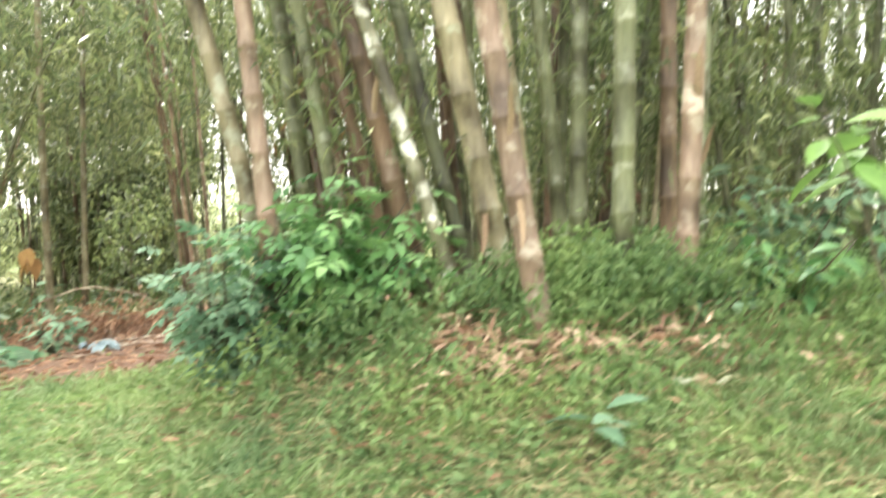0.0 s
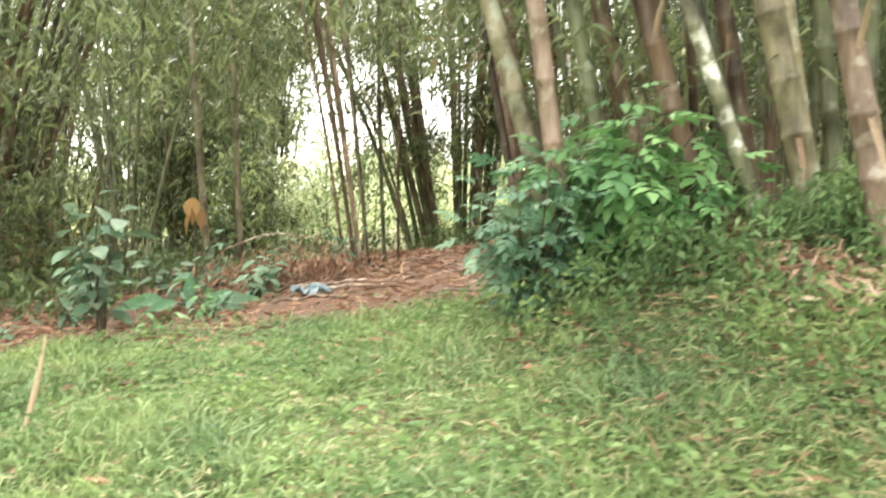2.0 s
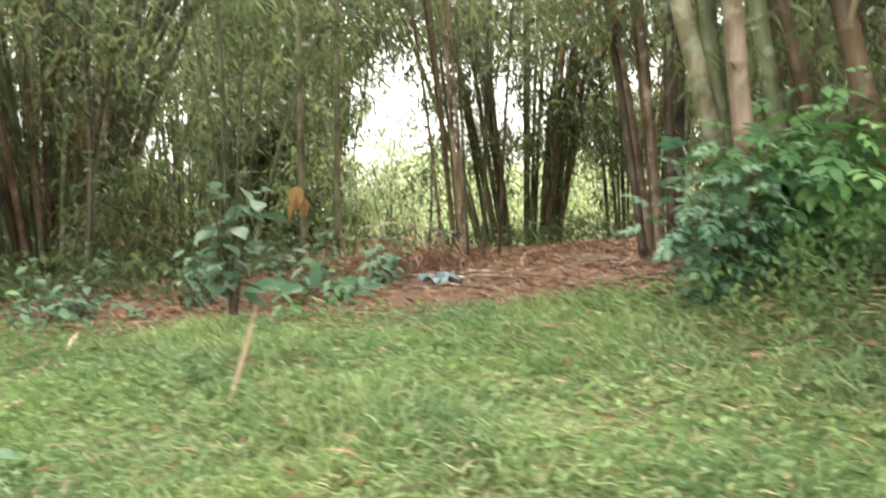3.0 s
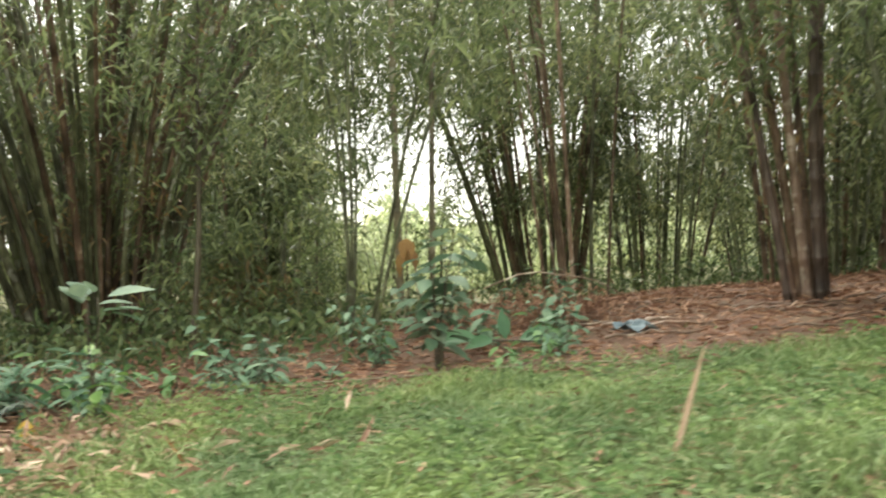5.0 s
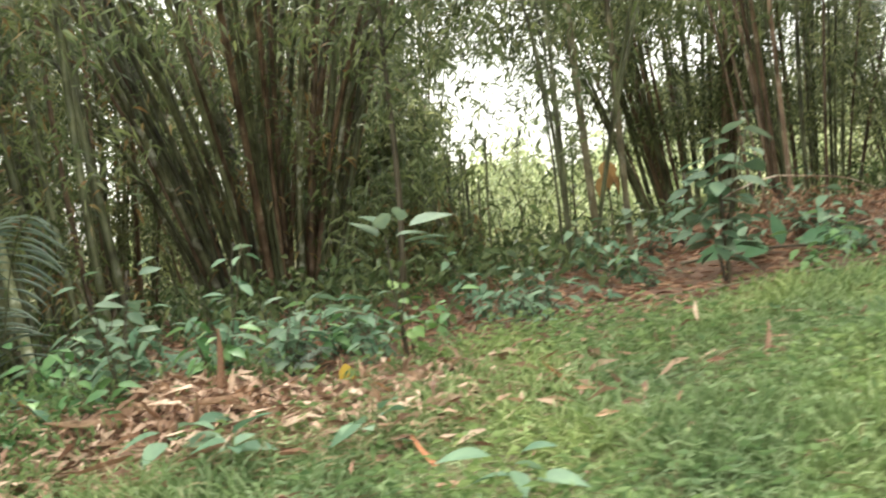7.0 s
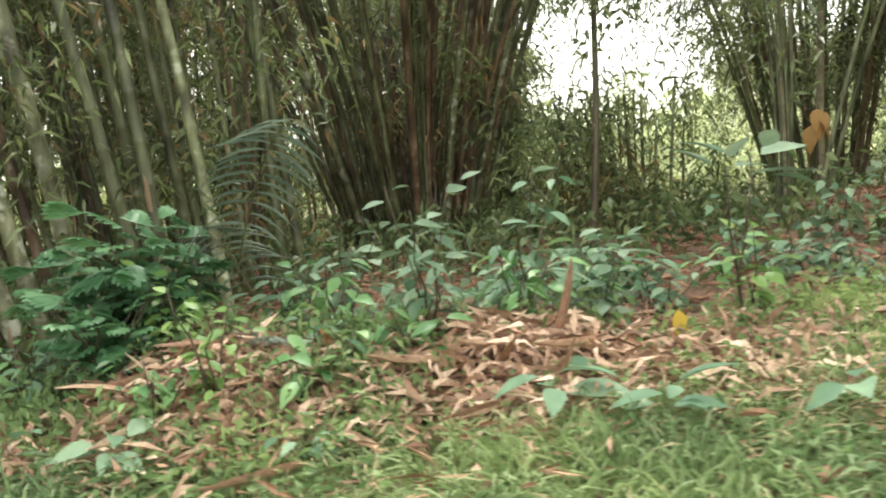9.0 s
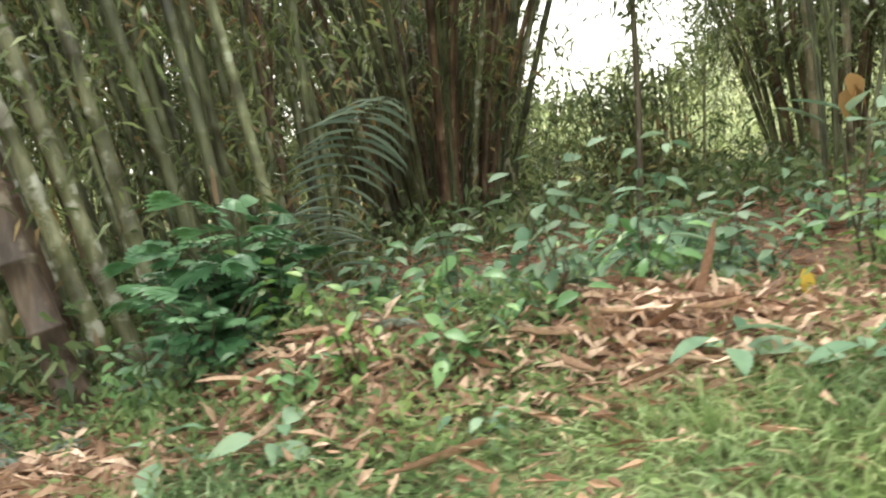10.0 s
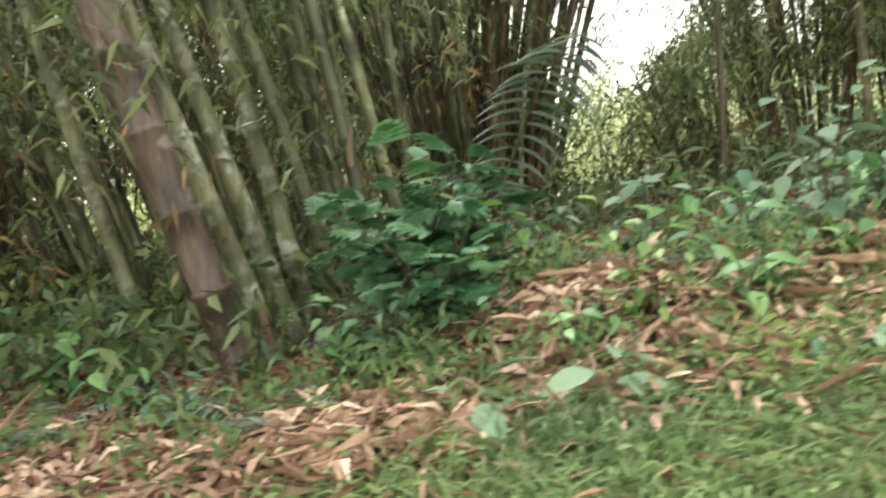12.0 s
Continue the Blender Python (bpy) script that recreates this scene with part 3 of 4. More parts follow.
# ---- far side: bushes, trees and the closing woods; sunlight painted into M_FAR leaves ----
for bx, by, br, bh in ((-9.0, 28, 1.7, 2.0), (-5.5, 29, 2.0, 2.6), (-12.0, 31, 2.0, 3.0), (-2.5, 30, 2.2, 2.8), (-6.6, 37, 2.4, 3.4), (-15, 34, 3.0, 4.2), (1.5, 33, 3.0, 3.6), (-4, 25, 1.0, 1.5), (-10.2, 24.5, 0.9, 1.3), (-9.5, 39, 2.2, 4.2), (5.5, 30, 3.0, 4.0), (-19, 30, 3.0, 4.5)):
    bh *= 0.75
    n = int(120 * br)
    a = rng.normal(size=(n, 3))
    a /= np.linalg.norm(a, axis=1)[:, None]
    lobes = 1 + 0.45 * np.sin(5 * a[:, :1] + bx) * np.sin(6 * a[:, 2:3] + by) + 0.15 * np.sin(13 * a[:, 1:2] + bx)
    z0 = float(ground_z(bx, by))
    c = np.array([bx, by, z0 + bh * 0.5]) + a * np.array([br, br, bh * 0.55]) * lobes * rng.uniform(0.55, 1.05, (n, 1))
    c = c[c[:, 2] > z0]
    root = thing("bush", "yellow-green bush beyond the bamboo, sunlight painted into its leaves", "bush", (bx, by, z0), "sunlit bushes")
    v, f = sprays(c - np.array([bx, by, z0]), rng, 6, 0.24, 0.1, 0.2)
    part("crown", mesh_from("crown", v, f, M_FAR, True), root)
    for k in range(4):
        tv, tf = tube([(0, 0, -0.1), (0.15 * math.cos(k * 1.6), 0.15 * math.sin(k * 1.6), bh * 0.4), (0.5 * math.cos(k * 1.6), 0.5 * math.sin(k * 1.6), bh * 0.85)], [0.05, 0.035, 0.01], 6)
        part("trunk", mesh_from("trunk", tv, tf, M_STEM), root)
for cx, cy, n, hh in ((-7.0, 25.0, 7, 2.4), (-9.2, 27.0, 7, 2.8), (-4.6, 24.0, 6, 2.4), (-8.0, 31.0, 6, 3.0), (-3.4, 28.0, 7, 3.4), (-6.0, 22.0, 5, 2.2)):
    rows = fan(cx, cy, n, rng, 0.8, 0.2, 0.022, hh, bend=0.03)
    bamboo("thin young bamboo, sunlight painted into its yellow-green leaves", rows, lambda i: M_GREEN, rng, twigs=6 * n, low=0.5, high=hh, sides=6, out=0.35, leaf=0.22, leaf_material=M_FAR, group="young bamboo")

# slender trees by and beyond the gap
def slender_tree(x, y, h, n, low, label, leaf_material, reach=1.0, leaf=0.12):
    """A thin trunk, branches from low upward, and a light lacy crown."""
    root = thing("tree", label, "tree", on_ground(x, y), "slender trees")
    s_ = np.linspace(0, 1, 10)
    pts = np.stack([0.22 * s_ + 0.03 * np.sin(7 * s_), 0.05 * np.sin(5 * s_), h * s_ - 0.1], -1)
    tv, tf = tube(pts, 0.042 * (1 - 0.75 * s_), 8)
    trunk = part("trunk", mesh_from("trunk", tv, tf, M_STEM), root)
    ends = []
    for k in range(n):
        u = low + (0.97 - low) * k / (n - 1)
        q = np.array([np.interp(u, s_, pts[:, i]) for i in range(3)])
        a, l = k * 2.4 + x, reach * rng.uniform(0.5, 1.1) * (1.25 - u)
        e = q + np.array([math.cos(a) * l, math.sin(a) * l, 0.45 * l])
        tv, tf = tube([q, (q + e) / 2 + (0, 0, 0.05), e], [0.014, 0.01, 0.004], 5)
        part("branch", mesh_from("branch", tv, tf, M_STEM), trunk)
        ends += [e, (q + e) / 2, q * 0.25 + e * 0.75]
    v, f = sprays(np.repeat(np.array(ends), 3, axis=0) + rng.normal(0, 0.14 * reach, (len(ends) * 3, 3)), rng, 7, leaf, leaf * 0.37, 0.1 * reach)
    tagged(part("crown", mesh_from("crown", v, f, leaf_material, True), root), kind="stuff")


slender_tree(-7.9, 8.7, 5.2, 15, 0.42, "slender dark tree with a light lacy crown", M_BLEAF)
# the farthest tree takes the leaf colour with sunlight painted in
for x, y, h in ((-8.6, 19.0, 3.0), (-7.0, 22.0, 3.4), (-5.6, 20.5, 2.9)):
    slender_tree(x, y, h, 14, 0.25, "thin young tree in the bright gap", M_FAR if y > 21 else M_BLEAF, 1.5, 0.17)
c = rng.uniform((-7.2, 12, 2.2), (-5.5, 14, 3.3), (70, 3))
v, f = sprays(c, rng, 9, 0.17, 0.03, 0.17)
part("foliage", mesh_from("foliage", v, f, M_BLEAF, True), can)["kind"] = "stuff"
ang = rng.uniform(0, 2 * np.pi, 9000)
rad = rng.uniform(44, 60, 9000)
c = np.stack([np.cos(ang) * rad - 5, np.sin(ang) * rad + 3, np.zeros(9000)], -1)
hgt = 2.6 + 1.6 * np.sin(ang * 9) * np.sin(ang * 4 + 1) + 1.2 * np.sin(ang * 31)
hgt = np.where(c[:, 1] < 3, 9.0, hgt)
c[:, 2] = ground_z(c[:, 0], c[:, 1]) + hgt * rng.random(9000) ** 0.7
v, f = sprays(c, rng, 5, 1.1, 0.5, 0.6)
tagged(new("far_woods", mesh_from("far_woods", v, f, M_FAR, True)), "distant wood edge round the grove, leaf colour painted sunlit", "woods", kind="stuff")


# ---- undergrowth, space by space ----
L_SHRUB = ovate("shrub_leaf", M_SHRUB, 0.46, droop=0.38)
C_SHRUB = compound("shrub_compound_leaf", M_SHRUB, 2, 0.52)
C_BLUE = compound("blue_compound_leaf", M_BLUEG, 2, 0.5)
C_DARKG = compound("dark_compound_leaf", M_DARKG, 4, 0.5, 0.2)
L_BLUE = ovate("blue_leaf", M_BLUEG, 0.46, droop=0.32)
L_PALE = ovate("pale_leaf", M_PALE, 0.55)
L_LIME = ovate("lime_leaf", M_LIME, 0.5)
L_DEAD = ovate("dead_leaf", M_DEADTAN, 0.7, droop=0.6)
L_LONG = ovate("long_leaf", M_BLUEG, 0.32, droop=0.3)


def spread_stems(n, rng, reach, h):
    return [(reach * math.cos(a) * rng.uniform(0.5, 1), reach * math.sin(a) * rng.uniform(0.5, 1), h * rng.uniform(0.6, 1.05)) for a in (k * 2 * math.pi / n + rng.uniform(-0.3, 0.3) for k in range(n))]


leafy_plant("shrub", "fresh green broadleaf shrub at the foot of the thick bamboo", on_ground(-0.77, 4.88), spread_stems(12, rng, 0.62, 0.95) + [(0, 0, 1.12), (0.1, -0.2, 0.95), (-0.15, 0.1, 1.05)], C_SHRUB, 0.27, 27, rng, tilt=-0.45, from_s=0.2)
leafy_plant("shrub", "blue-green shrub with smaller leaves beside the fresh one", on_ground(-1.35, 4.6), spread_stems(11, rng, 0.5, 0.98), C_BLUE, 0.22, 22, rng, from_s=0.2)
leafy_plant("shrub", "tall weed shrub with pale glossy leaves", on_ground(-5.0, 6.35), spread_stems(6, rng, 0.35, 1.25), L_PALE, 0.22, 12, rng, from_s=0.3)
leafy_plant("seedling", "young plant with large pale glossy leaves", on_ground(-7.2, 5.0), [(0.06, -0.05, 0.9), (-0.05, 0.05, 0.86)], L_PALE, 0.27, 4, rng, tilt=-0.1, from_s=0.9, category="plant")
leafy_plant("seedling", "low lime green plant under the pale seedling", on_ground(-7.12, 4.98), spread_stems(4, rng, 0.14, 0.5), L_LIME, 0.13, 7, rng, from_s=0.4, category="plant", thick=0.007)
for x, y, h, n, lm, s in ((2.2, 5.3, 0.9, 7, L_BLUE, 0.17), (2.9, 4.8, 1.0, 7, L_BLUE, 0.18), (1.9, 4.5, 0.5, 5, L_SHRUB, 0.14)):
    leafy_plant("shrub", "leafy blue-green shrub beside the mound", on_ground(x, y), spread_stems(n, rng, 0.5, h), lm, s, 28, rng, from_s=0.15, group="shrubs by the mound")
leafy_plant("sapling", "sapling with large lime green leaves", on_ground(2.05, 3.5), [(-0.4, 0.0, 1.35), (-0.15, 0.1, 1.3)], L_LIME, 0.27, 8, rng, tilt=-0.4, from_s=0.8, category="sapling")
for x, y, h, lm, s in ((-6.4, 6.3, 0.45, L_PALE, 0.2), (-6.9, 6.6, 0.55, L_BLUE, 0.2), (-5.6, 6.9, 0.5, L_BLUE, 0.22), (-4.6, 7.3, 0.35, L_BLUE, 0.25), (-5.9, 7.6, 0.6, L_BLUE, 0.2), (-7.9, 6.4, 0.45, L_BLUE, 0.2), (-8.6, 5.7, 0.45, L_BLUE, 0.22), (-8.9, 5.0, 0.55, L_BLUE, 0.26), (-9.4, 5.3, 0.6, L_PALE, 0.24), (-8.3, 4.75, 0.5, L_SHRUB, 0.22), (-7.5, 5.5, 0.35, L_BLUE, 0.18), (-9.9, 5.7, 0.55, L_BLUE, 0.2), (-8.74, 4.5, 0.8, L_PALE, 0.2), (-8.3, 4.95, 0.85, L_BLUE, 0.2), (-7.9, 4.9, 0.6, L_PALE, 0.18), (-4.0, 7.8, 0.4, L_BLUE, 0.2), (-4.9, 8.7, 0.7, L_BLUE, 0.24), (-4.3, 9.3, 0.6, L_PALE, 0.22), (-3.6, 9.5, 0.6, L_BLUE, 0.24), (-5.3, 8.1, 0.6, L_PALE, 0.22), (-3.9, 7.2, 0.45, L_BLUE, 0.24)):
    leafy_plant("weed", "low leafy weed growing out of the litter", on_ground(x, y), spread_stems(4, rng, 0.22, h), lm, s * 0.68, 9, rng, from_s=0.25, group="weeds in the litter", category="weed", thick=0.008)
leafy_plant("shrub", "dark green bush of small leaves at the leaning clump", on_ground(-10.6, 5.0), spread_stems(13, rng, 0.55, 0.9), C_DARKG, 0.26, 16, rng, tilt=0.0, from_s=0.25)
leafy_plant("shrub", "dark green bush of small leaves over the sheaths", on_ground(-10.5, 4.5), spread_stems(9, rng, 0.4, 0.55), C_DARKG, 0.2, 13, rng, tilt=0.0, from_s=0.15)
for x, y, h, lm, s in ((-11.0, 4.4, 0.5, L_SHRUB, 0.15), (-10.75, 4.3, 0.45, L_BLUE, 0.14), (-12.1, 4.5, 0.45, L_SHRUB, 0.2), (-12.6, 4.9, 0.5, L_SHRUB, 0.2), (-11.6, 4.1, 0.35, L_BLUE, 0.16), (-10.2, 4.7, 0.5, L_LIME, 0.17), (-9.66, 4.0, 0.65, L_LIME, 0.16), (-9.92, 3.95, 0.35, L_SHRUB, 0.13), (-9.3, 4.7, 0.55, L_SHRUB, 0.2), (-13.0, 4.2, 0.4, L_BLUE, 0.18)):
    leafy_plant("weed", "leafy green weed among fallen bamboo sheaths", on_ground(x, y), spread_stems(5, rng, 0.22, h), lm, s * 0.66, 10, rng, from_s=0.2, group="weeds among the sheaths", category="weed", thick=0.008)
for x, y, s in ((-8.13, 3.85, 0.24), (-7.1, 3.6, 0.2), (-7.75, 3.55, 0.2), (-9.9, 3.55, 0.2), (-10.41, 3.55, 0.2), (-6.5, 3.0, 0.16), (-4.6, 2.7, 0.2), (0.6, 3.3, 0.18)):
    leafy_plant("seedling", "small broadleaf seedling in the grass", on_ground(x, y), [(0.03, 0.0, 0.2)], L_BLUE, s, 6, rng, tilt=0.05, from_s=0.6, group="seedlings", category="plant", thick=0.006)


protos = []
for k, (lm, s, h) in enumerate(((L_BLUE, 0.13, 0.3), (L_SHRUB, 0.11, 0.26), (L_LONG, 0.22, 0.32), (L_SHRUB, 0.14, 0.36), (L_BLUE, 0.10, 0.25))):
    protos.append(leafy_plant("weed", "low green weed in the leaf litter", on_ground(-8.6 + 0.5 * k, 5.2 + 0.3 * k), spread_stems(4, rng, 0.2, h), lm, s, 6, rng, from_s=0.2, group="low weeds", category="weed", thick=0.006))
for cx, cy, sx, sy, n in ((-9.0, 5.6, 0.9, 0.45, 20), (-11.5, 4.8, 0.8, 0.45, 15), (-6.3, 6.4, 1.2, 0.6, 12), (0.6, 4.6, 0.9, 0.2, 10), (2.6, 4.6, 0.7, 0.5, 10), (-9.1, 4.15, 0.2, 0.3, 6)):
    for k in range(n):
        x, y = rng.normal(cx, sx), rng.normal(cy, sy)
        copy_thing(protos[(0, 1, 2, 3, 4)[int(rng.integers(5))] if y > 4.5 else (1, 4)[k % 2]], pose(*on_ground(x, y), 0, 0, rng.uniform(0, 360)) @ Matrix.Scale(rng.uniform(0.6, 1.3), 4))


def frond(at, d, length, n, leaflet, label, rng, across=None):
    """A feather leaf: an arched rachis with paired leaflets."""
    root = thing("palm_frond", label, "palm frond", at)
    d = np.array(d, float)
    side = np.cross(d, (0, 0, 1.0)) if across is None else np.array(across) - d * np.dot(across, d) / np.dot(d, d)
    side /= np.linalg.norm(side)
    s = np.linspace(0, 1, 10)
    pts = d[None] * length * s[:, None] + np.array([0, 0, -1.0])[None] * (0.45 * length * s ** 2.2)[:, None]
    tv, tf = tube(pts, 0.007 * (1 - 0.8 * s), 6)
    rachis = part("rachis", mesh_from("rachis", tv, tf, M_DARK), root)
    for k in range(n):
        t = 0.15 + 0.85 * k / (n - 1)
        q = np.array([np.interp(t, s, pts[:, a]) for a in range(3)])
        for sg in (-1, 1):
            dd = side * sg + d * (0.45 if across is None else 0.2) + np.array([0, 0, -0.2 + rng.uniform(-0.15, 0.1)])
            lf = part("leaflet", L_FROND, rachis)
            lf.matrix_local = aim(q, dd, leaflet * (0.35 + math.sin(math.pi * min(1, 0.15 + 0.8 * t))) * rng.uniform(0.85, 1.1))
    return root


L_FROND = ovate("frond_leaflet", M_FROND, 0.13, droop=0.4)
z_f = float(ground_z(-9.9, 5.5))
frond((-10.16, 5.45, z_f + 0.5), (0.36, -0.2, 0.98), 1.55, 17, 0.27, "arched grey-green palm frond over the weeds", rng, (0.95, 0.3, 0.0))
frond((-10.1, 5.5, z_f + 0.2), (-0.3, -0.1, 0.9), 1.1, 13, 0.24, "arched grey-green palm frond over the weeds", rng, (0.95, 0.3, 0.0))
for x, y in ((-12.2, 4.0), (-9.5, 4.5), (-8.0, 5.2), (-11.2, 3.9), (-10.9, 4.6)):
    for k in range(4):
        a = k * 1.6 + x
        frond(on_ground(x, y, 0.02), (0.7 * math.cos(a), 0.7 * math.sin(a), 0.75), 0.42, 11, 0.09, "small green fern leaf in the undergrowth", rng)["category"] = "fern"

sp = thing("sapling", "thin sapling carrying large brown dead leaves", "sapling", on_ground(-5.54, 9.6))
tv, tf = tube([(0, 0, -0.05), (0.03, 0, 0.5), (0.0, 0.02, 1.1), (0.05, 0, 1.6)], [0.014, 0.012, 0.01, 0.005], 6)
part("stem", mesh_from("stem", tv, tf, M_STEM), sp)
for k, (dx, dy, dz, h) in enumerate(((0.6, -0.3, -0.5, 1.0), (-0.5, -0.4, -0.6, 0.95), (0.1, -0.6, -0.6, 1.1))):
    lf = part("leaf", L_DEAD, sp)
    lf.matrix_local = aim((0.01, 0, h), (dx, dy, dz), 0.3)

# the felled leafy branch
br = thing("fallen_branch", "fallen green branch with large wilted leaves", "branch", on_ground(-4.45, 6.9, 0.03))
tv, tf = tube([(-0.8, -0.1, 0.02), (-0.3, 0.0, 0.08), (0.2, 0.02, 0.06), (0.6, 0.1, 0.04)], [0.014, 0.012, 0.01, 0.006], 6)
part("stem", mesh_from("stem", tv, tf, M_STEM), br)
L_BIG = ovate("big_leaf", M_DARKG, 0.42, droop=0.3)
for k, (dx, dy, dz, sz, mesh) in enumerate(((-0.8, -0.5, 0.05, 0.36, L_BIG), (-0.9, -0.2, 0.2, 0.4, L_BIG), (-0.6, -0.6, 0.0, 0.3, L_BIG), (-0.1, 0.1, 0.95, 0.28, L_BIG), (0.9, -0.1, 0.3, 0.42, L_BIG), (0.85, -0.4, 0.0, 0.44, L_PALE), (0.9, 0.1, 0.1, 0.36, L_BIG))):
    lf = part("leaf", mesh, br)
    lf.matrix_local = aim((0.12 * k - 0.35, 0.0, 0.08), (dx, dy, dz), sz, 0.7 if dx > 0 else -0.7)

# sticks
def stick(name, pts, r, label, material, category="stick"):
    pts = np.array(pts, float)
    n = 9
    t = np.linspace(0, len(pts) - 1, n)
    q = np.stack([np.interp(t, range(len(pts)), pts[:, a]) for a in range(3)], -1)
    q[1:-1] += rng.normal(size=(n - 2, 3)) * r * 0.7
    tv, tf = tube(q - q[0], r * np.linspace(1, 0.6, n), 7)
    ob = new(name, mesh_from(name, tv, tf, material))
    ob.location = tuple(q[0])
    return tagged(ob, label, category, "loose sticks")


def gp(x, y, dz):
    return on_ground(x, y, dz)


stick("stick", [gp(-6.1, 5.9, 0.04), gp(-5.0, 6.0, 0.07), gp(-4.0, 5.9, 0.06), gp(-3.26, 5.6, 0.02)], 0.006, "long pale thin stick lying across the grass edge", M_TAN)
stick("stick", [gp(-4.6, 8.2, 0.5), gp(-4.1, 8.3, 0.62), gp(-3.5, 8.2, 0.5), gp(-3.2, 8.1, 0.3)], 0.009, "bent pale twig over the litter", M_PINK)
for k in range(26):
    x, y = rng.uniform(-4.0, 0.2), rng.uniform(6.6, 9.6)
    a, l = rng.uniform(-0.5, 0.5), rng.uniform(0.3, 0.9)
    stick("stick", [gp(x, y, 0.03), gp(x + l * 0.5 * math.cos(a), y + l * 0.5 * math.sin(a), 0.06), gp(x + l * math.cos(a), y + l * math.sin(a), 0.035)], 0.014, "broken brown stick lying on red-brown litter", M_BROWN if k % 3 else M_PINK)
stick("stick", [gp(-1.37, 5.4, -0.05), gp(-1.38, 5.4, 0.3)], 0.02, "short dark stump stick upright in the grass", M_STEM)
for x, y, l in ((1.3, 3.9, 0.5), (0.9, 3.75, 0.45), (-10.2, 4.0, 0.5), (-9.9, 4.35, 0.6)):
    stick("stick", [gp(x, y, 0.05), gp(x + l, y - 0.1, 0.09)], 0.02, "pale split bamboo stick among the litter", M_TAN)

# heap of dry brush with arching twigs
bh = thing("brush_heap", "loose heap of dry brown twigs and dead fern", "brush", on_ground(-3.85, 8.3))
for k in range(24):
    a, l = rng.uniform(0, 2 * math.pi), rng.uniform(0.4, 1.0)
    q0 = np.array([rng.normal(0, 0.3), rng.normal(0, 0.2), 0.0])
    e = q0 + np.array([math.cos(a) * l, math.sin(a) * l * 0.6, rng.uniform(-0.02, 0.2)])
    mid = (q0 + e) / 2 + np.array([0, 0, rng.uniform(0.1, 0.42)])
    s_ = np.linspace(0, 1, 7)[:, None]
    tv, tf = tube((1 - s_) ** 2 * q0 + 2 * s_ * (1 - s_) * mid + s_ ** 2 * e, np.linspace(0.008, 0.003, 7), 5)
    part("twig", mesh_from("twig", tv, tf, (M_STEM, M_PINK, M_BROWN)[k % 3]), bh)
c = rng.normal(0, 1, (230, 3)) * (0.45, 0.25, 0.1) + (0, 0, 0.2)
c[:, 2] = np.clip(c[:, 2], 0.03, 0.45)
v, f = sprays(c, rng, 6, 0.12, 0.018, 0.07)
tagged(part("dead_foliage", mesh_from("dead_foliage", v, f, M_LITTER, True), bh), kind="stuff")

# blue plastic scrap
bm = bmesh.new()
bmesh.ops.create_grid(bm, x_segments=14, y_segments=10, size=0.5)
for q in bm.verts:
    x, y = q.co.x, q.co.y
    q.co = (x * 0.55 + 0.05 * math.sin(9 * y), y * 0.3 + 0.03 * math.sin(11 * x), 0.1 + 0.05 * math.sin(9 * x + 3 * y) + 0.05 * math.cos(17 * y + 9 * x) - 0.22 * (x * x + y * y))
me = bpy.data.meshes.new("plastic_sheet")
for q in bm.verts:
    q.co += Vector(rng.normal(size=3) * (0.012, 0.012, 0.008))
    q.co = (q.co.x * 0.6, q.co.y * 0.7, max(q.co.z * 0.5, -0.02))
bm.to_mesh(me)
bm.free()
me.materials.append(M_PLASTIC)
me.polygons.foreach_set("use_smooth", [True] * len(me.polygons))
pl = tagged(new("plastic_sheet", me), "crumpled faded blue plastic scrap on the litter", "plastic sheet")
pl.location = on_ground(-3.3, 6.95, 0.03)


# ---- fallen sheaths ----
def sheath_mesh(k, material=None):
    """A dry culm sheath: a tapering curled blade with a torn tip."""
    r = random.Random(k)
    v, f = [], []
    n, m = 7, 5
    curl, bend = r.uniform(0.8, 2.2), r.uniform(-0.8, 0.6)
    for i in range(n):
        t = i / (n - 1)
        w = 0.088 * (1 - t) ** 0.6 * (0.75 + 0.5 * math.sin(2.4 * t)) + 0.012
        for j in range(m):
            a = (j / (m - 1) - 0.5) * 2 * curl
            v.append((w * math.sin(a) / max(curl, 0.6) + 0.03 * math.sin(4 * t + k), t + r.uniform(-0.02, 0.02), w * (1 - math.cos(a)) * 0.9 + bend * t * t * 0.5 + r.uniform(-0.008, 0.008)))
    for i in range(n - 1):
        for j in range(m - 1):
            a = i * m + j
            f.append([a, a + 1, a + m + 1, a + m])
    return mesh_from("bamboo_sheath", v, f, material or M_SHEATH)


SHEATHS = [sheath_mesh(k) for k in range(8)]
FLAPS = [sheath_mesh(k + 40, M_FLAP) for k in range(6)]
ORANGE = [sheath_mesh(k + 20, M_ORANGE) for k in range(3)]


def sheath(x, y, size, yaw, pitch, mesh, dz=0.015, label="dry curled tan bamboo sheath lying on the ground", group="fallen bamboo sheaths"):
    ob = tagged(new("bamboo_sheath", mesh), label, "dead leaf", group)
    ob.matrix_world = pose(x, y, float(ground_z(x, y)) + dz, pitch, rng.uniform(-35, 35), yaw) @ Matrix.Diagonal((size * 0.85, size, size * 0.55, 1))
    return ob


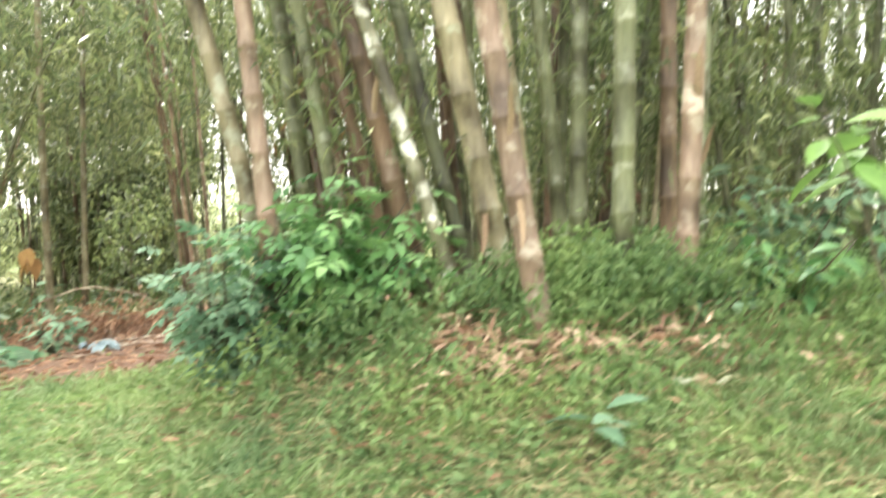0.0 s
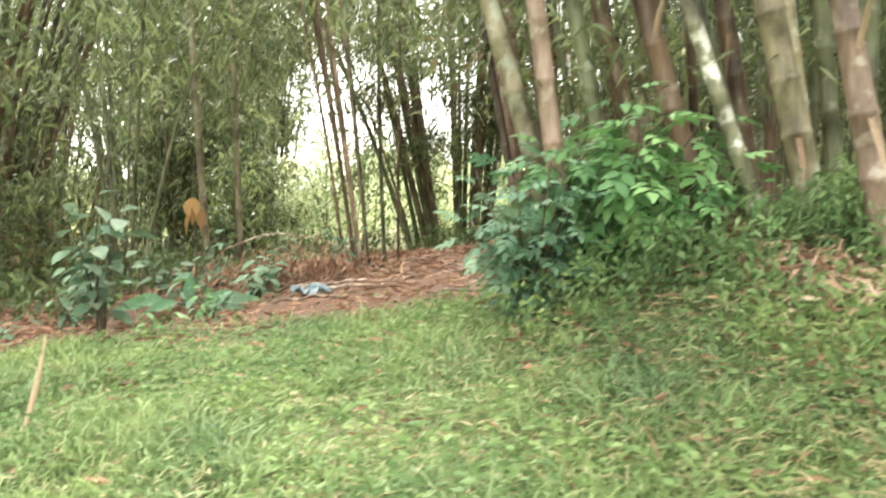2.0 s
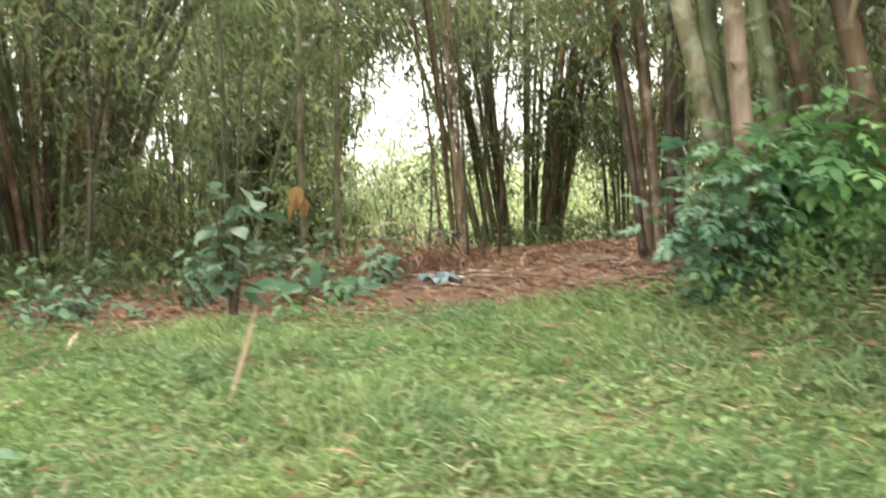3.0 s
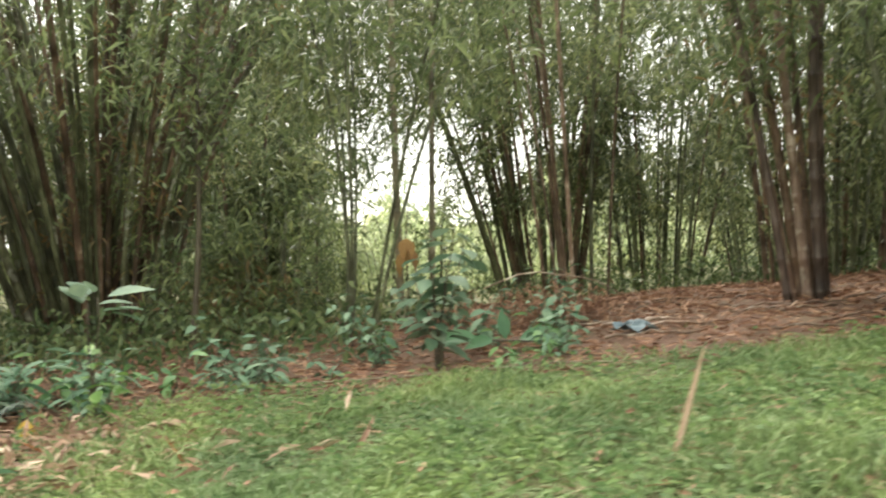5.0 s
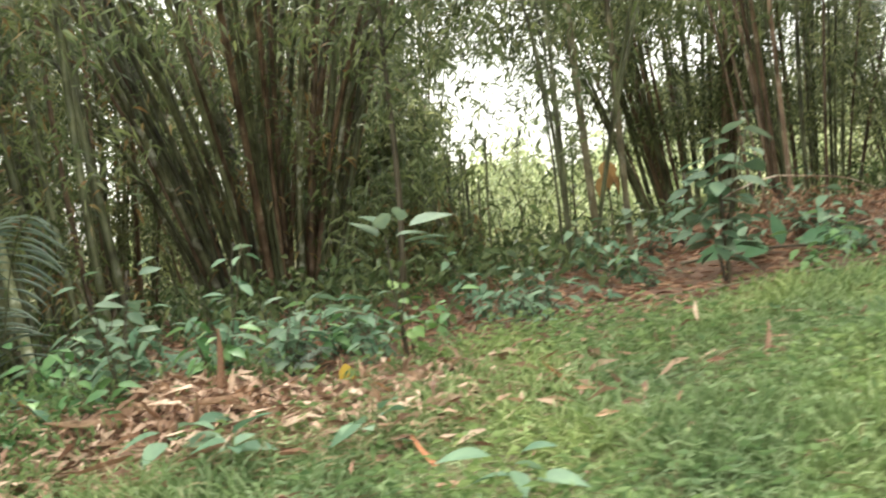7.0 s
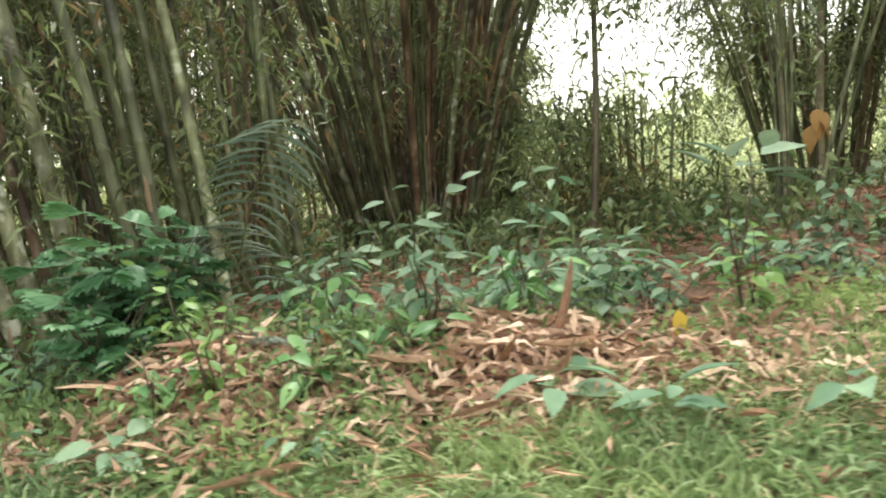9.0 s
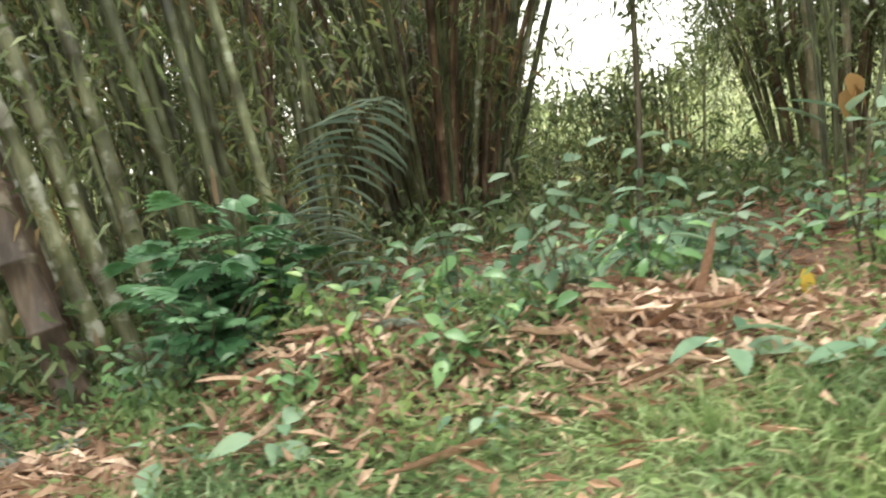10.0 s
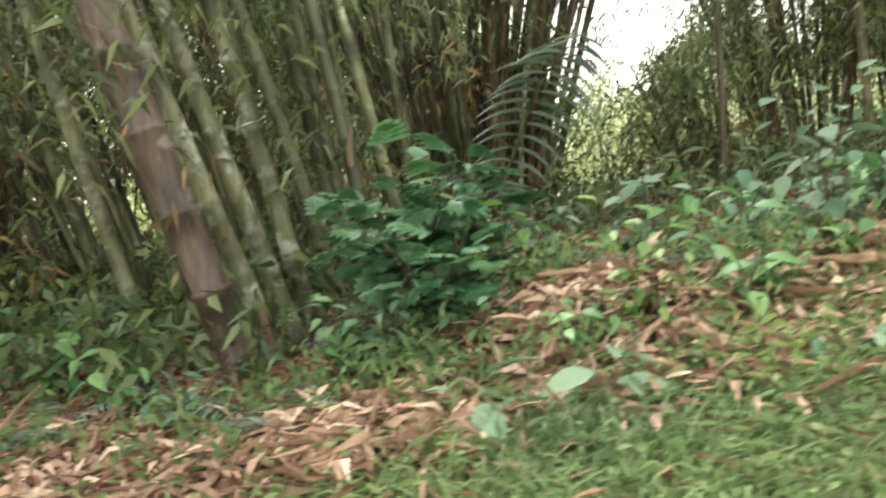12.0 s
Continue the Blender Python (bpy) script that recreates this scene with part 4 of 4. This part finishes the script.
heap_v, heap_f = [], []
for cx, cy, sx, sy, n, lo, hi in ((-8.3, 4.38, 0.58, 0.3, 110, 0.14, 0.44), (-9.68, 4.15, 0.38, 0.24, 96, 0.14, 0.44), (-10.75, 3.6, 0.55, 0.17, 50, 0.14, 0.34), (-11.8, 3.75, 0.4, 0.2, 46, 0.16, 0.4), (-7.3, 4.5, 0.5, 0.3, 22, 0.12, 0.28), (0.08, 4.2, 0.16, 0.14, 30, 0.14, 0.3), (0.6, 4.1, 0.16, 0.14, 18, 0.12, 0.28), (1.3, 4.1, 0.35, 0.2, 18, 0.12, 0.3), (-2.5, 7.6, 1.2, 0.9, 20, 0.12, 0.26), (-6.6, 5.5, 0.9, 0.4, 12, 0.1, 0.24)):
    for k in range(n):
        x, y = rng.normal(cx, sx), rng.normal(cy, sy)
        heap = 0.04 * math.exp(-((x - cx) / sx) ** 2 - ((y - cy) / sy) ** 2)
        up = k % 23 == 5
        d = (rng.normal(0, 0.6), rng.normal(-0.6, 0.4), rng.uniform(0.3, 0.9) if up else rng.normal(-0.3, 0.2))
        at = on_ground(x, y, (0.0 if up else 0.05) + 0.06 * rng.random() + heap * rng.random())
        m = aim(at, d, rng.uniform(lo, hi), rng.uniform(-0.9, 0.9)) @ Matrix.Diagonal((rng.uniform(0.35, 0.75), 1, 0.9, 1))
        if k % 2:
            n0 = len(heap_v)
            heap_v += [tuple(m @ q.co) for q in SHEATHS[k % 8].vertices]
            heap_f += [[n0 + i for i in q.vertices] for q in SHEATHS[k % 8].polygons]
        else:
            tagged(new("bamboo_sheath", SHEATHS[k % 8]), "dry curled tan bamboo sheath lying on the ground", "dead leaf", "fallen bamboo sheaths").matrix_world = m
tagged(new("heaped_sheaths", mesh_from("heaped_sheaths", heap_v, heap_f, M_HEAP)), "dry tan bamboo sheaths heaped on the bank", "leaf litter", kind="stuff")
for k in range(40):
    x = rng.uniform(-11, 2.5)
    y = rng.uniform(1.6, float(grass_edge(x)))
    sheath(x, y, rng.uniform(0.08, 0.2), rng.uniform(0, 360), rng.uniform(0, 50), (SHEATHS + ORANGE)[k % 11], 0.05, "small dry brown leaf caught in the grass", "dead leaves in the grass")
one = sheath(-3.85, 3.55, 0.55, -88, 66, SHEATHS[2], 0.02, "long narrow tan sheath leaning out of the grass", "standing sheaths")
one.matrix_world = aim(on_ground(-3.85, 3.55, -0.02), (0.36, 0.0, 0.92), 0.55) @ Matrix.Diagonal((0.5, 1, 0.4, 1))
sheath(-9.08, 4.3, 0.34, 20, 70, ORANGE[0], 0.0, "upright bright orange-tan sheath stub", "standing sheaths")
sheath(-5.35, 4.1, 0.26, 10, 60, SHEATHS[4], 0.0, "upright brown sheath in the grass", "standing sheaths")
sheath(-6.8, 3.3, 0.2, 40, 25, ORANGE[1], 0.05, "bright orange dead leaf in the grass", "dead leaves in the grass")
sheath(-7.35, 5.1, 0.18, 0, 40, ORANGE[2], 0.04, "red-orange dead leaf among weeds", "dead leaves in the grass")
L_YEL = ovate("yellow_leaf", M_YELLOW, 0.6)
yl = tagged(new("yellow_leaf", L_YEL), "single yellow leaf hanging among weeds", "dead leaf")
yl.matrix_world = aim(on_ground(-7.53, 4.81, 0.2), (0.1, -0.2, -0.7), 0.16)


# ---- grass, groundcover and litter, each one mass ----
def blades(points, dirs, length, width, rng, droop=0.5):
    """Grass blades: each a narrow strip that rises and arches over to a point."""
    n = len(points)
    d = dirs / (np.linalg.norm(dirs, axis=1)[:, None] + 1e-9)
    a = rng.uniform(0, 2 * np.pi, n)
    side = np.stack([np.cos(a), np.sin(a), np.zeros(n)], -1)
    side -= d * (side * d).sum(1)[:, None]
    side /= np.linalg.norm(side, axis=1)[:, None] + 1e-9
    L, W = (length * rng.uniform(0.55, 1.3, n))[:, None], (width * rng.uniform(0.7, 1.3, n))[:, None]
    fall = (droop * rng.uniform(0.4, 1.4, n))[:, None] * L * np.array([0, 0, -1.0])
    flat = d * (1, 1, 0) * L
    q1 = points + d * L * 0.4 + fall * 0.1
    q2 = points + d * L * 0.74 + fall * 0.42 + flat * 0.1
    tip = points + d * L * 0.98 + fall + flat * 0.3
    v = np.stack([points, q1 - side * W * 0.5, q1 + side * W * 0.5, q2 - side * W * 0.38, q2 + side * W * 0.38, tip], 1).reshape(-1, 3)
    k = 6 * np.arange(n)[:, None]
    tri = np.concatenate([k + [0, 2, 1], k + [3, 4, 5]]).tolist()
    return v, (k + [1, 2, 4, 3]).tolist() + tri


def scatter(n, x0, x1, y0, y1):
    return np.stack([rng.uniform(x0, x1, n), rng.uniform(y0, y1, n)], -1)


p = np.concatenate([scatter(225000, -14, 4, 1.2, 6.2), scatter(30000, -15, 5, -1.0, 1.2), scatter(20000, -18, 8, -4, -0.8)])
keep = p[:, 1] < grass_edge(p[:, 0]) + rng.normal(0, 0.22, len(p))
clump = np.sin(p[:, 0] * 5.1 + 2 * np.sin(p[:, 1] * 3.3)) * np.sin(p[:, 1] * 6.7 + p[:, 0]) + rng.normal(0, 0.6, len(p))
HEAPS = ((0.08, 4.15), (0.6, 4.05), (1.3, 4.05), (-8.4, 4.3), (-9.68, 4.1), (-10.75, 3.6), (-11.8, 3.75))
heaped = sum(np.exp(-(((p[:, 0] - cx) / 0.36) ** 2 + ((p[:, 1] - cy) / 0.24) ** 2)) for cx, cy in HEAPS)
p = p[keep & (clump > -0.9) & (rng.random(len(p)) > 0.85 * heaped)]
base = np.c_[p, ground_z(p[:, 0], p[:, 1]) - 0.01]
d = np.c_[rng.normal(0, 0.55, (len(p), 2)), rng.uniform(0.4, 1.1, len(p))]
tall = 1.0 + 0.45 * np.sin(base[:, 0] * 2.7 + 1.3 * np.sin(base[:, 1] * 2.1)) * np.sin(base[:, 1] * 3.1 + 0.8)
d = d * np.c_[1.0 / tall, 1.0 / tall, tall]
v, f = blades(base, d, 0.19 * tall, 0.0105, rng, 0.55)
tagged(new("grass", mesh_from("grass", v, f, M_GRASS, True)), "low bright green grass on the bank", "grass", kind="stuff")

p = scatter(85000, -14, 4, 1.2, 6.4)
thick = np.sin(p[:, 0] * 1.9 + 1.1) * np.sin(p[:, 1] * 2.3 + p[:, 0] * 0.7)
keep = (p[:, 1] < grass_edge(p[:, 0]) + rng.normal(0, 0.35, len(p))) & (thick + rng.normal(0, 0.5, len(p)) > 0.1)
p = p[keep]
base = np.c_[p, ground_z(p[:, 0], p[:, 1]) + rng.uniform(0.03, 0.15, len(p))]
d = np.c_[rng.normal(0, 1, (len(p), 2)), rng.uniform(-0.1, 0.5, len(p))]
v, f = leaves(base, d, 0.06, 0.024, rng, sag=0.1)
tagged(new("groundcover", mesh_from("groundcover", v, f, M_COVER, True)), "small creeping green leaves between the grass", "ground cover", kind="stuff")

p = np.concatenate([scatter(30000, -14, 5, 4.2, 14), scatter(9000, -12.5, -7, 2.9, 5.2), scatter(2500, -0.6, 2.2, 3.4, 5.2), scatter(6000, -7.5, 4, 1.3, 5)])
keep = (p[:, 1] > grass_edge(p[:, 0]) + rng.normal(0.1, 0.25, len(p))) | (rng.random(len(p)) < 0.1)
p = p[keep]
base = np.c_[p, ground_z(p[:, 0], p[:, 1]) + rng.uniform(0.005, 0.05, len(p))]
d = np.c_[rng.normal(0, 1, (len(p), 2)), rng.uniform(-0.1, 0.25, len(p))]
base[:, 2] += np.where(p[:, 1] < grass_edge(p[:, 0]), rng.uniform(0.0, 0.06, len(p)), 0)
v, f = leaves(base, d, 0.14, 0.026, rng, sag=0.05)
tagged(new("leaf_litter", mesh_from("leaf_litter", v, f, M_LITTER, True)), "red-brown dry bamboo leaves carpeting the ground", "leaf litter", kind="stuff")

# shreds of sheath heaped in the piles
p = np.concatenate([rng.normal((cx, cy), (sx, sy), (n, 2)) for cx, cy, sx, sy, n in ((-8.35, 4.38, 0.52, 0.27, 2200), (-9.68, 4.15, 0.3, 0.17, 1700), (-10.8, 3.6, 0.6, 0.17, 1300), (-11.8, 3.75, 0.4, 0.2, 700), (-8.0, 4.25, 0.9, 0.32, 1500), (0.08, 4.2, 0.16, 0.14, 320), (0.6, 4.1, 0.16, 0.14, 200), (1.3, 4.1, 0.35, 0.2, 200), (-7.2, 4.5, 0.5, 0.25, 350))])
base = np.c_[p, ground_z(p[:, 0], p[:, 1]) + rng.uniform(0.0, 0.11, len(p))]
d = np.c_[rng.normal(0, 1, (len(p), 2)), rng.uniform(-0.4, 0.7, len(p))]
v, f = leaves(base, d, 0.19, 0.03, rng, sag=0.3)
tagged(new("sheath_litter", mesh_from("sheath_litter", v, f, M_SHRED, True)), "heaped shreds of dry tan bamboo sheath", "leaf litter", kind="stuff")

# low green undergrowth at the back of the litter and weeds on the mound
p = np.concatenate([scatter(4200, -20, 8, 11, 25), scatter(1100, -16, -5.5, 7.0, 11), scatter(1300, 1.5, 6, 4.6, 9), scatter(1100, -16, -11.3, 4.4, 8)])
p = p[~((p[:, 0] > -4.6) & (p[:, 0] < 1.2) & (p[:, 1] < 13)) & ~((p[:, 0] > -9.5) & (p[:, 0] < -3.6) & (p[:, 1] > 16))]
base = np.c_[p, ground_z(p[:, 0], p[:, 1]) + 0.5 * rng.random(len(p)) ** 1.6]
v, f = sprays(base, rng, 6, 0.13, 0.05, 0.12)
tagged(new("undergrowth", mesh_from("undergrowth", v, f, M_UNDER, True)), "low mixed green undergrowth beneath the bamboo", "undergrowth", kind="stuff")
p = np.concatenate([rng.normal((cx, cy), (sx, sy), (n, 2)) for cx, cy, sx, sy, n in ((0.7, 4.35, 0.85, 0.24, 5200), (0.9, 3.9, 0.9, 0.3, 1500), (-9.15, 4.15, 0.22, 0.3, 420), (-10.2, 3.85, 0.2, 0.12, 160), (-9.6, 4.6, 0.5, 0.14, 380), (-10.9, 4.1, 0.4, 0.15, 380), (-11.9, 3.7, 0.4, 0.15, 260), (-7.7, 4.75, 0.35, 0.12, 260))])
base = np.c_[p, ground_z(p[:, 0], p[:, 1]) + (0.22 + 0.16 * (p[:, 0] > -2) * smooth(3.95, 4.3, p[:, 1])) * rng.random(len(p)) ** 1.3]
in_sheaths = sum(np.exp(-(((p[:, 0] - cx) / 0.3) ** 2 + ((p[:, 1] - cy) / 0.25) ** 2)) for cx, cy in ((0.08, 4.15), (0.6, 4.05), (1.3, 4.05)))
tuft = np.sin(5.3 * p[:, 0] + 1.7 * np.sin(4.1 * p[:, 1])) * np.sin(6.1 * p[:, 1] + 2.0 * p[:, 0]) + rng.normal(0, 0.45, len(p))
base = base[(rng.random(len(p)) > 0.92 * in_sheaths) & (tuft > -0.15)]
v, f = sprays(base, rng, 5, 0.068, 0.022, 0.05)
tagged(new("mound_weeds", mesh_from("mound_weeds", v, f, M_COVER, True)), "fine bright green weeds covering the mound", "weeds", kind="stuff")

# dry straw blades through the grass, thickest near the mound
p = np.concatenate([scatter(30000, -4.5, 4, 1.4, 4.8), scatter(9000, -13, -1.6, 1.4, 5.2), rng.normal((-7.6, 4.0), (0.8, 0.5), (3500, 2))])
p = p[(p[:, 1] < grass_edge(p[:, 0])) & (rng.random(len(p)) < 0.16 + 0.7 * smooth(-2.6, 0.6, p[:, 0]) + 0.3 * ((p[:, 0] < -6.6) & (p[:, 1] > 3.3)))]
base = np.c_[p, ground_z(p[:, 0], p[:, 1]) + rng.uniform(0.02, 0.12, len(p))]
d = np.c_[rng.normal(0, 1, (len(p), 2)), rng.uniform(0.0, 0.7, len(p))]
v, f = leaves(base, d, 0.12, 0.0065, rng, sag=0.15)
tagged(new("dry_grass", mesh_from("dry_grass", v, f, M_STRAW, True)), "straw-coloured dry blades among the grass", "dry grass", kind="stuff")

# torn sheaths still hanging on the culms
for root, rows_, picks in ((great, GREAT_A + GREAT_B, ((8, 0.75), (8, 1.1), (1, 0.9), (13, 1.2), (13, 0.3), (4, 1.3), (7, 0.5), (15, 0.8), (9, 1.5))), (leaning, LEANING, ((0, 0.12), (0, 1.55), (4, 1.4), (1, 0.15), (3, 0.1), (7, 1.0)))):
    for k, (i, h) in enumerate(picks):
        x, y, lx, ly, bx, by, length, rad = rows_[i]
        q = culm_line((x, y, float(ground_z(x, y))), (lx, ly), (bx, by), [h])[0]
        sh = part("sheath", FLAPS[k % 6], CULMS[root.name][i], "torn dry sheath hanging on a culm")
        a = -1.57 + 0.9 * math.sin(3.1 * k)
        sh.matrix_local = aim(q + np.array([math.cos(a), math.sin(a), 0]) * rad * 0.95, (0.35 * math.cos(a), 0.35 * math.sin(a), 1.0 if k % 2 else -1.0), 0.3)
